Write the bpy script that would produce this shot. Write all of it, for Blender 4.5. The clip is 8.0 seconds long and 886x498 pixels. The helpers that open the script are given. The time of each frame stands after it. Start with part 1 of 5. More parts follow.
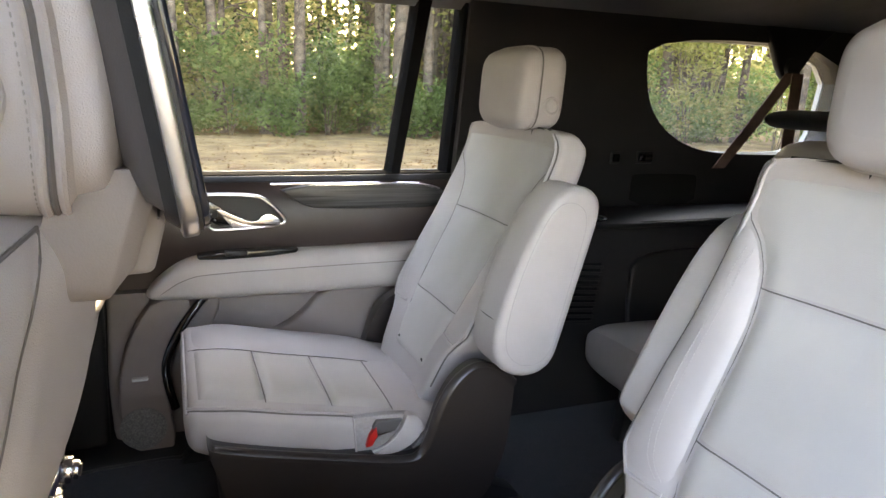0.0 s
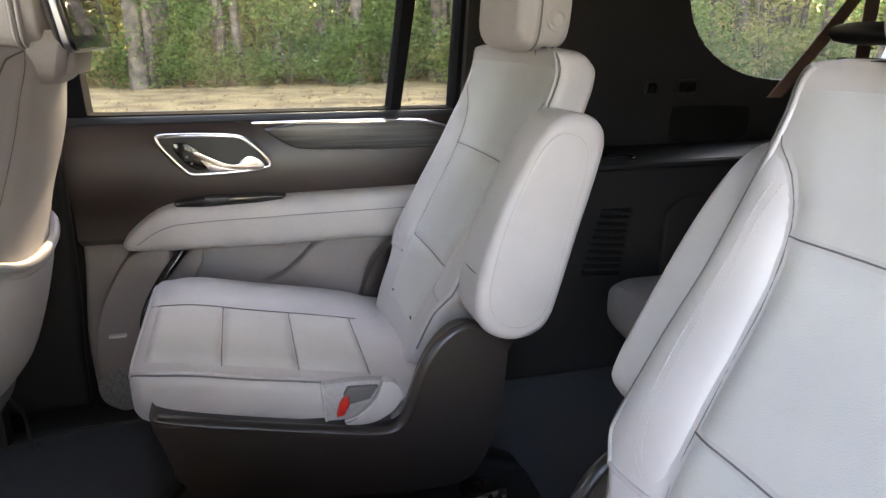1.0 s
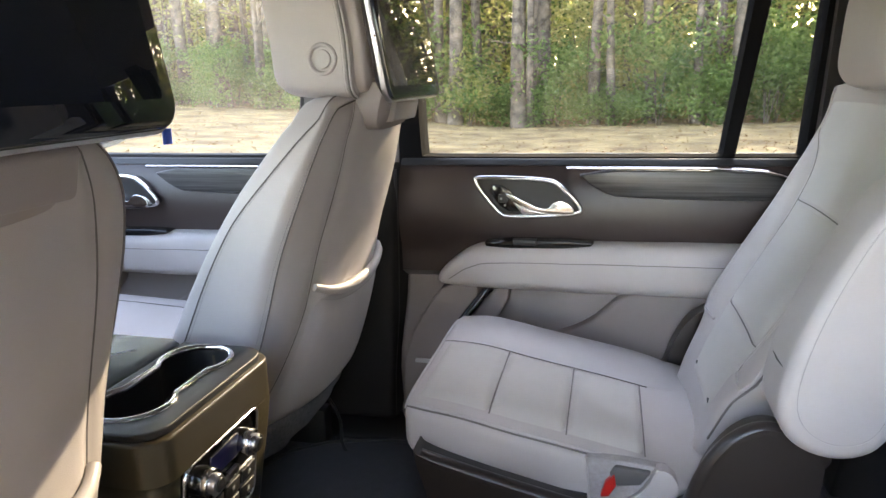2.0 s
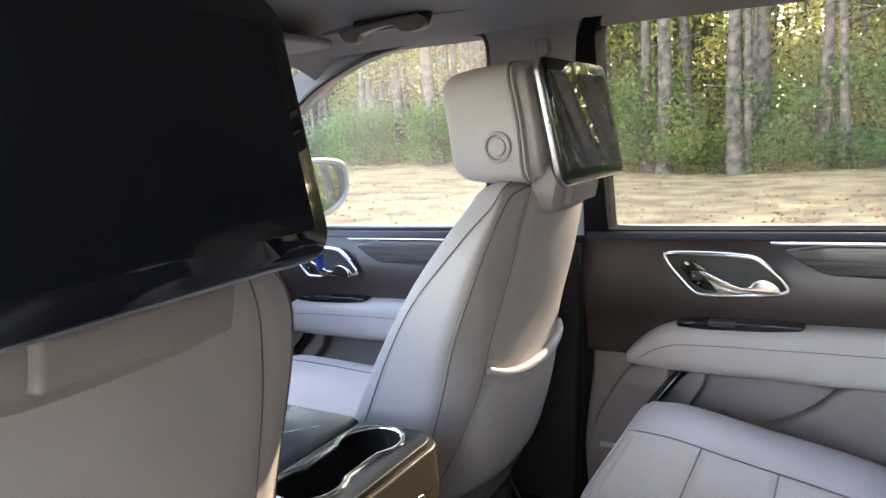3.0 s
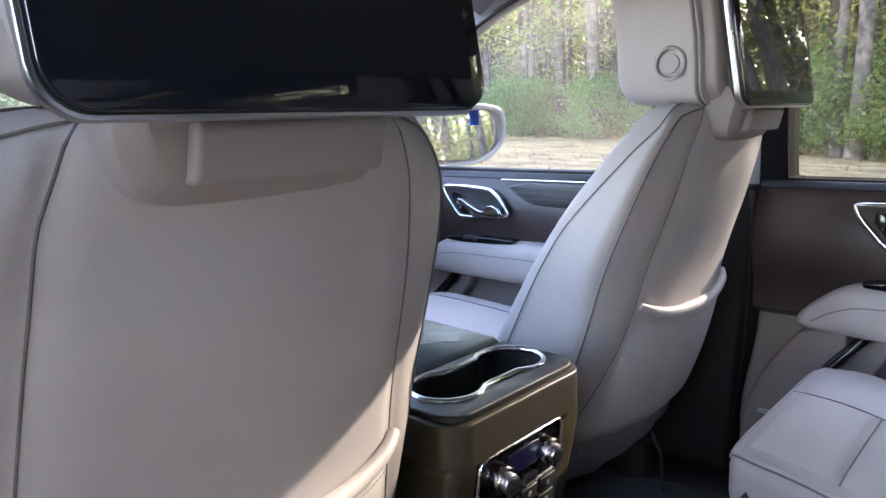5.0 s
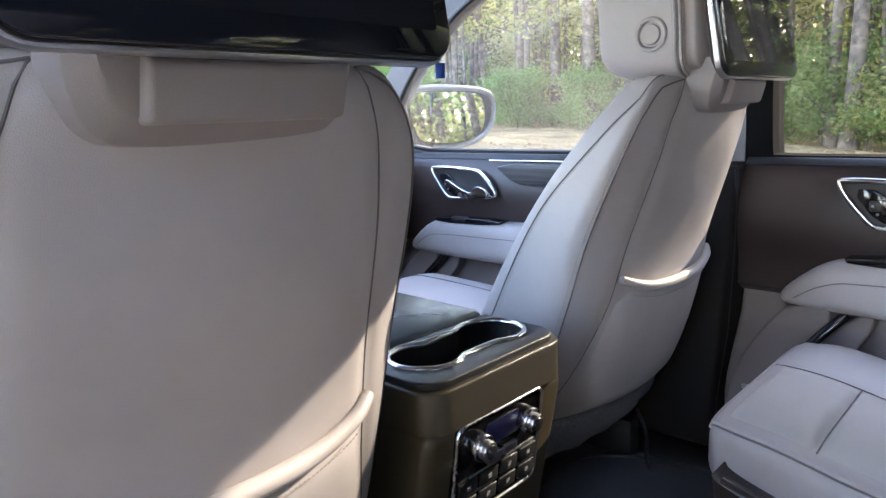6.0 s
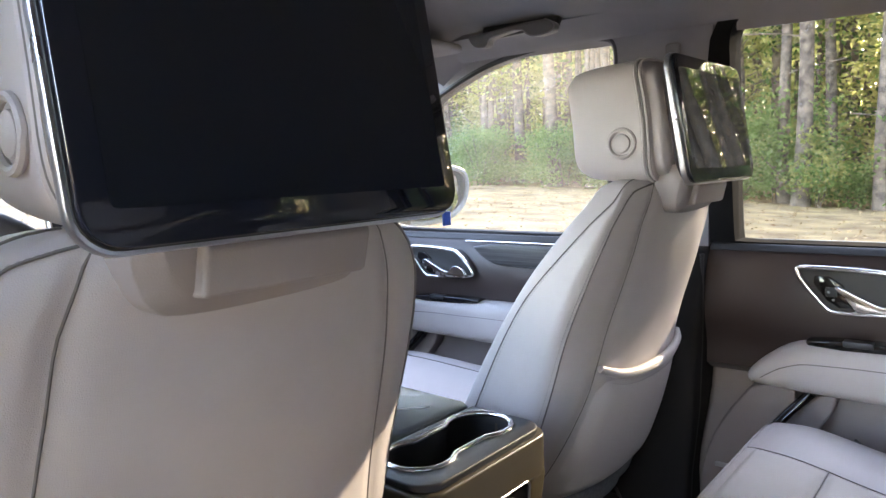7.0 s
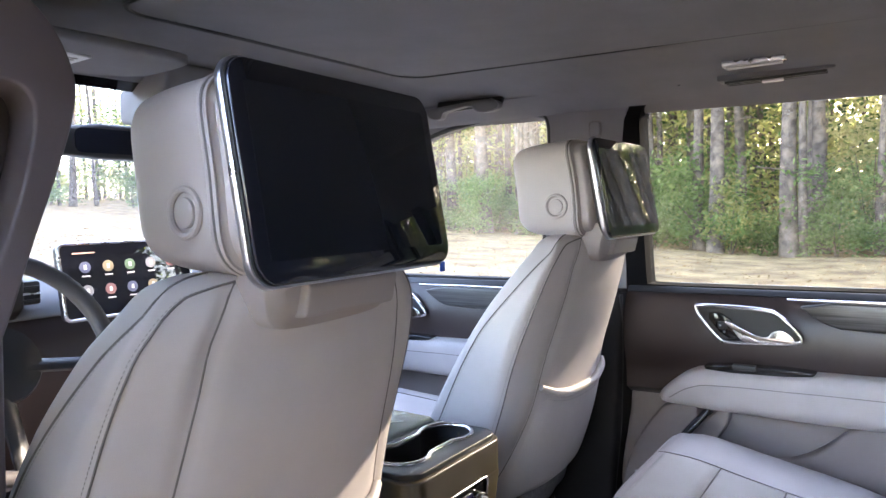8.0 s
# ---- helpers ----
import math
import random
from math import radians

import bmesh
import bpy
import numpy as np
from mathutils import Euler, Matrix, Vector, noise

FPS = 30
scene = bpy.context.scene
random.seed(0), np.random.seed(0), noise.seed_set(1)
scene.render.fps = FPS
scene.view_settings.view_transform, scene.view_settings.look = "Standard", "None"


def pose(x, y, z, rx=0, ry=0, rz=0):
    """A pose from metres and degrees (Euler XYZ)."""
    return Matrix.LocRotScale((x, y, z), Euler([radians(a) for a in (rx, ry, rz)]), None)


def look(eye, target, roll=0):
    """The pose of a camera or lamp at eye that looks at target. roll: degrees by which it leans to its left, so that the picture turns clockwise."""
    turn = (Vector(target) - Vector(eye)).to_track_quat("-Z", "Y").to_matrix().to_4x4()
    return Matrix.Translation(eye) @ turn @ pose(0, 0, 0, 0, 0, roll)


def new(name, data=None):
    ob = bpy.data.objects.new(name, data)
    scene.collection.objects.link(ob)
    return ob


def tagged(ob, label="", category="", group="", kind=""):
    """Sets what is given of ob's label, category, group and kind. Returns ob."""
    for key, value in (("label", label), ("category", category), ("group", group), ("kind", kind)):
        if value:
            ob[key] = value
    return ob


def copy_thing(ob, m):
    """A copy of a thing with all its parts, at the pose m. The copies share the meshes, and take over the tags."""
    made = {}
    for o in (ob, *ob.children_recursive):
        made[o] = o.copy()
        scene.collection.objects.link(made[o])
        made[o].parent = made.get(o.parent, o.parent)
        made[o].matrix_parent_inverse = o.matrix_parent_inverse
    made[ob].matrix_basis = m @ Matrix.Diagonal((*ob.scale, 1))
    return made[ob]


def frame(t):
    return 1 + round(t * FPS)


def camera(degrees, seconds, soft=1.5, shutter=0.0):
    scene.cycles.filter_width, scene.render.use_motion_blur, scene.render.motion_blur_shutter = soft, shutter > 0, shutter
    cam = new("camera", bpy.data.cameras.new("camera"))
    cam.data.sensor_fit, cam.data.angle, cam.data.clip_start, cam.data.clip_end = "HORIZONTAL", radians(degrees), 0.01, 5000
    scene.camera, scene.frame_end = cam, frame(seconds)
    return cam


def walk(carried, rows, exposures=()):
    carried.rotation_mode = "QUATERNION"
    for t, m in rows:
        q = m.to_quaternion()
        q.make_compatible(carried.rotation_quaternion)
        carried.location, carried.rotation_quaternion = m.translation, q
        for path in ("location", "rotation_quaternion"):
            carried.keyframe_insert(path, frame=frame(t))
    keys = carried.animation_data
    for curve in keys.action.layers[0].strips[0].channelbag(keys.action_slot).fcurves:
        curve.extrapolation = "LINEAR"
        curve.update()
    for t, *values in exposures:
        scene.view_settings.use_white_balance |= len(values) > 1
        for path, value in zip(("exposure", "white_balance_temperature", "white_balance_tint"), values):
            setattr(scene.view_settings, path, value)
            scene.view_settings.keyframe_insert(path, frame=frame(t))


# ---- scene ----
EXPOSURE = 4.7
cam = camera(65.7, 8.0)
PATH = [
    (0, (0.121, -0.915, 1.416), (0.843, 0.895, 0.966), 2.0),
    (0.5, (0.221, -0.837, 1.394), (0.969, 0.941, 0.865), 0.9),
    (1, (0.312, -0.798, 1.368), (0.849, 1.034, 0.772), 0.3),
    (1.5, (0.358, -0.755, 1.353), (0.358, 1.149, 0.743), -0.8),
    (2, (0.421, -0.722, 1.373), (-0.041, 1.163, 0.893), -1.5),
    (2.2, (0.432, -0.705, 1.382), (-0.187, 1.141, 0.923), -2.1),
    (3.3, (0.462, -0.681, 1.427), (-0.661, 0.956, 1.181), -4.9),
    (3.5, (0.458, -0.687, 1.42), (-0.74, 0.902, 1.209), -5.3),
    (4, (0.475, -0.709, 1.425), (-0.855, 0.774, 1.241), -6.4),
    (4.5, (0.475, -0.709, 1.419), (-0.907, 0.723, 1.222), -6.6),
    (5, (0.445, -0.673, 1.335), (-0.911, 0.753, 0.976), -2.1),
    (5.2, (0.43, -0.667, 1.308), (-0.898, 0.784, 0.943), -2.2),
    (6.3, (0.47, -0.662, 1.307), (-0.879, 0.763, 0.92), -2.2),
    (6.5, (0.464, -0.669, 1.321), (-0.881, 0.762, 0.946), -2.0),
    (7, (0.468, -0.711, 1.377), (-0.816, 0.805, 1.15), -2.3),
    (7.5, (0.478, -0.806, 1.405), (-0.693, 0.81, 1.277), -2.1),
    (8, (0.564, -0.942, 1.4), (-0.564, 0.706, 1.296), -1.7),
]
walk(cam, [(t, look(eye, target, roll)) for t, eye, target, roll in PATH], exposures=[(0, EXPOSURE + 0.10, 8600, 23), (1.2, EXPOSURE + 0.10, 8400, 23), (1.7, EXPOSURE + 0.32, 8200, 22), (2.2, EXPOSURE + 0.08, 7900, 22), (3.5, EXPOSURE + 0.15, 7400, 25), (4, EXPOSURE + 0.42, 7100, 27), (5, EXPOSURE + 0.03, 6750, 26), (6.5, EXPOSURE + 0.06, 6950, 24), (7, EXPOSURE + 0.28, 7400, 24), (7.5, EXPOSURE + 0.30, 7300, 25), (8, EXPOSURE + 0.36, 7000, 26)])

# ---------------------------------------------------------------- light
SUN = Vector((0.245, 1.0, 0.50)).normalized()
world = bpy.data.worlds.new("sky")
scene.world = world
world.use_nodes = True
wn = world.node_tree
sky = wn.nodes.new("ShaderNodeTexSky")
sky.sky_type = "NISHITA"
sky.sun_disc = False
sky.sun_elevation = math.asin(SUN.z)
sky.sun_rotation = math.atan2(SUN.x, SUN.y)
wn.links.new(sky.outputs[0], wn.nodes["Background"].inputs[0])
wn.nodes["Background"].inputs[1].default_value = 0.15
sun = new("sun", bpy.data.lights.new("sun", "SUN"))
sun.data.energy, sun.data.angle, sun.data.color = 1.1, radians(0.6), (1.0, 0.96, 0.80)
sun.matrix_world = look(SUN * 50, (0, 0, 0))


# ---------------------------------------------------------------- materials
def mat(name, color, rough=0.5, metal=0.0, grain=None, vary=0.0, vscale=3.0, bump=0.0, bscale=400.0, coat=0.0, sheen=0.0, spec=0.5, kind="noise", second=None, island=0.0, stretch=None, rvar=0.08):
    """A procedural surface: base colour with slow variation, fine relief, roughness variation."""
    m = bpy.data.materials.new(name)
    m.use_nodes = True
    nt = m.node_tree
    b = nt.nodes["Principled BSDF"]
    b.inputs["Base Color"].default_value = (*color, 1)
    b.inputs["Roughness"].default_value = rough
    b.inputs["Metallic"].default_value = metal
    b.inputs["Specular IOR Level"].default_value = spec
    b.inputs["Coat Weight"].default_value = coat
    b.inputs["Sheen Weight"].default_value = sheen
    tc = nt.nodes.new("ShaderNodeTexCoord")
    src = tc.outputs["Object"]
    if stretch:
        mp = nt.nodes.new("ShaderNodeMapping")
        mp.inputs["Scale"].default_value = stretch
        nt.links.new(src, mp.inputs["Vector"])
        src = mp.outputs[0]
    if vary or second:
        n = nt.nodes.new("ShaderNodeTexNoise")
        n.inputs["Scale"].default_value, n.inputs["Detail"].default_value = vscale, 6.0
        nt.links.new(src, n.inputs["Vector"])
        r = nt.nodes.new("ShaderNodeValToRGB")
        lo = [c * (1 - vary) for c in color]
        hi = [min(1, c * (1 + vary)) for c in color] if second is None else second
        r.color_ramp.elements[0].position, r.color_ramp.elements[1].position = 0.35, 0.68
        r.color_ramp.elements[0].color, r.color_ramp.elements[1].color = (*lo, 1), (*hi, 1)
        nt.links.new(n.outputs[0], r.inputs[0])
        out = r.outputs[0]
        if island:
            g = nt.nodes.new("ShaderNodeNewGeometry")
            hs = nt.nodes.new("ShaderNodeHueSaturation")
            mr = nt.nodes.new("ShaderNodeMapRange")
            mr.inputs[3].default_value, mr.inputs[4].default_value = 1 - island, 1 + island
            nt.links.new(g.outputs["Random Per Island"], mr.inputs[0])
            nt.links.new(mr.outputs[0], hs.inputs["Value"])
            nt.links.new(out, hs.inputs["Color"])
            out = hs.outputs[0]
        nt.links.new(out, b.inputs["Base Color"])
        mr = nt.nodes.new("ShaderNodeMapRange")
        mr.inputs[3].default_value, mr.inputs[4].default_value = max(0.02, rough - rvar), min(1, rough + rvar)
        nt.links.new(n.outputs[0], mr.inputs[0])
        nt.links.new(mr.outputs[0], b.inputs["Roughness"])
    if bump:
        if kind == "voronoi":
            t = nt.nodes.new("ShaderNodeTexVoronoi")
            t.feature = "DISTANCE_TO_EDGE"
            t.inputs["Scale"].default_value = bscale
        else:
            t = nt.nodes.new("ShaderNodeTexNoise")
            t.inputs["Scale"].default_value, t.inputs["Detail"].default_value = bscale, 4.0
        nt.links.new(src, t.inputs["Vector"])
        bp = nt.nodes.new("ShaderNodeBump")
        bp.inputs["Strength"].default_value, bp.inputs["Distance"].default_value = bump, 0.001
        nt.links.new(t.outputs[0], bp.inputs["Height"])
        nt.links.new(bp.outputs[0], b.inputs["Normal"])
    return m


def leaf_mat(name, color, second, glow=0.5):
    m = bpy.data.materials.new(name)
    m.use_nodes = True
    nt = m.node_tree
    nt.nodes.remove(nt.nodes["Principled BSDF"])
    out = nt.nodes["Material Output"]
    g = nt.nodes.new("ShaderNodeNewGeometry")
    r = nt.nodes.new("ShaderNodeValToRGB")
    r.color_ramp.elements[0].color, r.color_ramp.elements[1].color = (*color, 1), (*second, 1)
    nt.links.new(g.outputs["Random Per Island"], r.inputs[0])
    d, tr = nt.nodes.new("ShaderNodeBsdfDiffuse"), nt.nodes.new("ShaderNodeBsdfTranslucent")
    mx = nt.nodes.new("ShaderNodeMixShader")
    mx.inputs[0].default_value = glow
    nt.links.new(r.outputs[0], d.inputs[0])
    nt.links.new(r.outputs[0], tr.inputs[0])
    nt.links.new(d.outputs[0], mx.inputs[1])
    nt.links.new(tr.outputs[0], mx.inputs[2])
    nt.links.new(mx.outputs[0], out.inputs[0])
    return m


def glass_mat(name, tint, gloss=0.0, dust=0.0):
    m = bpy.data.materials.new(name)
    m.use_nodes = True
    nt = m.node_tree
    nt.nodes.remove(nt.nodes["Principled BSDF"])
    t, g = nt.nodes.new("ShaderNodeBsdfTransparent"), nt.nodes.new("ShaderNodeBsdfGlossy")
    t.inputs[0].default_value = (*tint, 1)
    g.inputs["Roughness"].default_value = gloss
    lw, mx = nt.nodes.new("ShaderNodeLayerWeight"), nt.nodes.new("ShaderNodeMixShader")
    pw, ad = nt.nodes.new("ShaderNodeMath"), nt.nodes.new("ShaderNodeMath")
    pw.operation, ad.operation = "POWER", "MULTIPLY_ADD"
    pw.inputs[1].default_value, ad.inputs[1].default_value, ad.inputs[2].default_value = 5.0, 0.9, 0.035
    nt.links.new(lw.outputs["Facing"], pw.inputs[0])
    nt.links.new(pw.outputs[0], ad.inputs[0])
    nt.links.new(ad.outputs[0], mx.inputs[0])
    nt.links.new(t.outputs[0], mx.inputs[1])
    nt.links.new(g.outputs[0], mx.inputs[2])
    last = mx
    if dust:
        # a thin film of dust that scatters the light falling on the pane
        d, b = nt.nodes.new("ShaderNodeBsdfTranslucent"), nt.nodes.new("ShaderNodeMixShader")
        n = nt.nodes.new("ShaderNodeTexNoise")
        r = nt.nodes.new("ShaderNodeMapRange")
        n.inputs["Scale"].default_value = 3.0
        r.inputs[3].default_value, r.inputs[4].default_value = dust * 0.6, dust * 1.4
        d.inputs[0].default_value = (0.8, 0.8, 0.76, 1)
        nt.links.new(n.outputs[0], r.inputs[0])
        nt.links.new(r.outputs[0], b.inputs[0])
        nt.links.new(mx.outputs[0], b.inputs[1])
        nt.links.new(d.outputs[0], b.inputs[2])
        last = b
    nt.links.new(last.outputs[0], nt.nodes["Material Output"].inputs[0])
    return m


def glow_mat(name, color, strength):
    m = mat(name, color, 0.3)
    b = m.node_tree.nodes["Principled BSDF"]
    b.inputs["Emission Color"].default_value = (*color, 1)
    b.inputs["Emission Strength"].default_value = strength
    return m


LEATHER = mat("leather", (0.455, 0.413, 0.402), 0.48, vary=0.05, vscale=9, bump=0.25, bscale=700, kind="voronoi")
INSERT = mat("perforated_leather", (0.485, 0.455, 0.432), 0.52, vary=0.05, vscale=9, bump=0.4, bscale=420, kind="voronoi")
SEAM = mat("seam", (0.15, 0.135, 0.13), 0.7, vary=0.15, vscale=40)
THREAD = mat("thread", (0.62, 0.59, 0.56), 0.7, vary=0.1, vscale=60)
BROWN = mat("brown_plastic", (0.038, 0.026, 0.024), 0.35, vary=0.06, vscale=7, rvar=0.03, bump=0.25, bscale=900)
SHELL = mat("satin_brown_plastic", (0.028, 0.0215, 0.0195), 0.31, vary=0.06, vscale=7, rvar=0.03, bump=0.15, bscale=900, spec=0.7)
BLACK = mat("black_plastic", (0.018, 0.018, 0.019), 0.45, vary=0.12, vscale=8, bump=0.25, bscale=900)
DARKTRIM = mat("dark_trim", (0.028, 0.025, 0.026), 0.5, vary=0.12, vscale=6, bump=0.3, bscale=800)
DOORLOW = mat("beige_door_plastic", (0.225, 0.186, 0.176), 0.6, vary=0.05, vscale=7, bump=0.2, bscale=900)
# olive-gold of the sun on brown plastic, mixed into the base colour
CONSOLE = mat("sun_tinted_brown_plastic", (0.066, 0.052, 0.031), 0.33, vary=0.12, vscale=9, rvar=0.05, bump=0.25, bscale=700)
PILLAR = mat("dark_pillar_plastic", (0.012, 0.010, 0.0098), 0.7, vary=0.1, vscale=6, bump=0.3, bscale=800, spec=0.25)
GLOSS = mat("gloss_black", (0.008, 0.008, 0.009), 0.08, vary=0.2, vscale=5)
SCREEN = mat("dark_screen_glass", (0.014, 0.016, 0.024), 0.015, spec=0.42)
CHROME = mat("chrome", (0.80, 0.80, 0.82), 0.12, 1.0, vary=0.03, vscale=20)
SILVER = mat("brushed_silver", (0.62, 0.62, 0.66), 0.28, 1.0, vary=0.06, vscale=30)
BEIGE = mat("light_door_plastic", (0.29, 0.252, 0.243), 0.55, vary=0.05, vscale=7, bump=0.2, bscale=900)
CARPET = mat("dark_carpet", (0.022, 0.023, 0.030), 0.95, vary=0.3, vscale=60, bump=1.0, bscale=700, sheen=0.2)
FABRIC = mat("grey_fabric", (0.12, 0.12, 0.125), 0.95, vary=0.25, vscale=160, bump=0.8, bscale=600)
SKIRT = mat("woven_skirt_cloth", (0.19, 0.185, 0.188), 0.95, vary=0.2, vscale=160, bump=0.8, bscale=600)
HEADLINER = mat("headliner_cloth", (0.195, 0.187, 0.193), 0.95, vary=0.06, vscale=12, bump=0.4, bscale=900)
WOOD = mat("dark_striated_trim", (0.028, 0.027, 0.028), 0.32, vary=0.4, vscale=40, second=(0.085, 0.083, 0.085), stretch=(0.12, 1.0, 5.0))
BELT = mat("seat_belt_web", (0.20, 0.12, 0.095), 0.8, vary=0.12, vscale=150, bump=0.5, bscale=800)
RED = mat("red_plastic", (0.6, 0.02, 0.015), 0.35, vary=0.05)
BLUE = mat("blue_tape", (0.02, 0.10, 0.55), 0.5, vary=0.1)
PAINT = mat("white_car_paint", (0.75, 0.76, 0.78), 0.25, coat=0.5, vary=0.02)
WHITE_DIM = mat("grey_print", (0.30, 0.30, 0.31), 0.5, vary=0.02)
EDGE = mat("satin_edge", (0.46, 0.46, 0.49), 0.3, 1.0, vary=0.04, vscale=30)
PANEL = mat("display_panel", (0.016, 0.019, 0.026), 0.015, spec=0.40)
FRAME = mat("window_frame_black", (0.009, 0.009, 0.010), 0.95, vary=0.15, vscale=8, spec=0.02)
SHROUD = mat("dark_shroud_plastic", (0.085, 0.075, 0.075), 0.5, vary=0.06, vscale=8, bump=0.2, bscale=900)
MAUVE = mat("mauve_brown_trim", (0.135, 0.11, 0.115), 0.36, vary=0.06, vscale=8, bump=0.2, bscale=900)
GRIP = mat("grey_grip_plastic", (0.11, 0.105, 0.105), 0.5, vary=0.06, vscale=10, bump=0.2, bscale=900)
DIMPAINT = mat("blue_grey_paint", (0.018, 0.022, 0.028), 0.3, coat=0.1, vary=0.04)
# near-black that paints the shade of openings onto flat plates
RECESS_SHADE = mat("recess_shade_black", (0.004, 0.004, 0.004), 0.9, vary=0.1)
PALE_THREAD = mat("pale_thread", (0.50, 0.465, 0.45), 0.7, vary=0.05, vscale=60)
STITCH = mat("dark_thread", (0.32, 0.295, 0.285), 0.7, vary=0.1, vscale=60)
WHITE = mat("white_print", (0.75, 0.75, 0.75), 0.6, vary=0.02)
GLASS = glass_mat("window_glass", (0.91, 0.93, 0.91), dust=0.026)
SCREEN_GLASS = glass_mat("windscreen_glass", (0.80, 0.82, 0.80), dust=0.02)
TINT = glass_mat("privacy_glass", (0.86, 0.87, 0.84), dust=0.002)
HAZED = glass_mat("hazed_privacy_glass", (0.90, 0.91, 0.87), dust=0.03)
# for panes out of view, darkened to cut the light from behind
UNSEEN_PANE = glass_mat("unseen_dark_glass", (0.22, 0.23, 0.22), dust=0.004)
MIRROR = mat("mirror_glass", (0.85, 0.87, 0.88), 0.02, 1.0)
BARK = mat("pine_bark", (0.085, 0.062, 0.048), 0.95, second=(0.21, 0.16, 0.125), vary=0.4, vscale=5, bump=1.0, bscale=14)
LEAF = leaf_mat("green_leaves", (0.09, 0.165, 0.05), (0.30, 0.40, 0.15), 0.75)
PALE = leaf_mat("pale_green_leaves", (0.09, 0.20, 0.05), (0.34, 0.47, 0.17), 0.75)
YELLOW = leaf_mat("yellow_leaves", (0.24, 0.27, 0.085), (0.47, 0.45, 0.19), 0.75)
NEEDLE = leaf_mat("pine_needles", (0.03, 0.07, 0.02), (0.10, 0.17, 0.045), 0.5)
LITTER = mat("leaf_litter", (0.30, 0.172, 0.078), 0.95, second=(0.48, 0.32, 0.15), vary=0.3, vscale=1.2, bump=1.0, bscale=30)
FALLEN = leaf_mat("fallen_leaves", (0.22, 0.11, 0.05), (0.55, 0.38, 0.22), 0.1)


# ---------------------------------------------------------------- mesh helpers
def thing(name, at, label, category, group="", kind=""):
    ob = new(name)
    ob.location = at
    ob.empty_display_size = 0.05
    return tagged(ob, label, category, group, kind)


def part(name, bm, material, parent=None, label="", smooth=True):
    """Links a bmesh, made in world coordinates, as one mesh object under a thing or a part."""
    bmesh.ops.recalc_face_normals(bm, faces=bm.faces)
    me = bpy.data.meshes.new(name)
    bm.to_mesh(me)
    bm.free()
    me.materials.append(material)
    if smooth:
        me.shade_smooth()
        me.set_sharp_from_angle(angle=radians(40))
    ob = new(name, me)
    if parent is not None:
        p, off = parent, Vector((0, 0, 0))
        while p is not None:
            off += p.location
            p = p.parent
        me.transform(Matrix.Translation(-off))
        ob.parent = parent
    if label:
        ob["label"] = label
    return ob


def loft(rings, caps=True, closed=True):
    bm = bmesh.new()
    vs = [[bm.verts.new(p) for p in r] for r in rings]
    n = len(vs[0])
    for a, b in zip(vs, vs[1:]):
        for i in range(n if closed else n - 1):
            bm.faces.new((a[i], a[(i + 1) % n], b[(i + 1) % n], b[i]))
    if caps:
        bm.faces.new(vs[0][::-1])
        bm.faces.new(vs[-1])
    return bm


def prism(pts, a, b, plane="xz", bevel=0.0, seg=3):
    """A polygon in one plane, drawn out from a to b along the third axis, edges rounded."""
    put = {"xz": lambda p, c: (p[0], c, p[1]), "yz": lambda p, c: (c, p[0], p[1]), "xy": lambda p, c: (p[0], p[1], c)}[plane]
    bm = bmesh.new()
    lo, hi = [bm.verts.new(put(p, a)) for p in pts], [bm.verts.new(put(p, b)) for p in pts]
    n = len(pts)
    for i in range(n):
        bm.faces.new((lo[i], lo[(i + 1) % n], hi[(i + 1) % n], hi[i]))
    f1, f2 = bm.faces.new(lo[::-1]), bm.faces.new(hi)
    bmesh.ops.recalc_face_normals(bm, faces=bm.faces)
    if bevel:
        edges = [e for e in bm.edges if e.calc_face_angle(0) > radians(30) or f1 in e.link_faces or f2 in e.link_faces]
        bmesh.ops.bevel(bm, geom=edges, offset=bevel, segments=seg, affect="EDGES", profile=0.5, clamp_overlap=True)
    return bm


def chaikin(pts, k=2, closed=True):
    pts = [Vector(p) for p in pts]
    for _ in range(k):
        out = []
        n = len(pts)
        for i in range(n if closed else n - 1):
            p, q = pts[i], pts[(i + 1) % n]
            out += [p * 0.75 + q * 0.25, p * 0.25 + q * 0.75]
        if not closed:
            out = [pts[0]] + out + [pts[-1]]
        pts = out
    return pts


def box(lo, hi, bevel=0.004, seg=2):
    (x0, y0, z0), (x1, y1, z1) = lo, hi
    return prism([(x0, z0), (x1, z0), (x1, z1), (x0, z1)], y0, y1, "xz", bevel, seg)


def tube(pts, radius, n=8, closed=False, flat=1.0):
    """A round or flattened cord through the points."""
    pts = [Vector(p) for p in pts]
    rings, side = [], None
    m = len(pts)
    for i, p in enumerate(pts):
        r = radius[i] if isinstance(radius, (list, tuple, np.ndarray)) else radius
        a = pts[i - 1] if (i or closed) else p
        b = pts[(i + 1) % m] if (i < m - 1 or closed) else p
        d = (b - a).normalized()
        if side is None:
            side = d.cross(Vector((0.31, 0.47, 0.83))).normalized()
        side = (side - d * side.dot(d)).normalized()
        up = d.cross(side)
        rings.append([p + side * (r * math.cos(2 * math.pi * k / n)) + up * (r * flat * math.sin(2 * math.pi * k / n)) for k in range(n)])
    if closed:
        rings.append(rings[0])
    bm = loft(rings, caps=not closed)
    if closed:
        bmesh.ops.remove_doubles(bm, verts=bm.verts, dist=1e-6)
    return bm


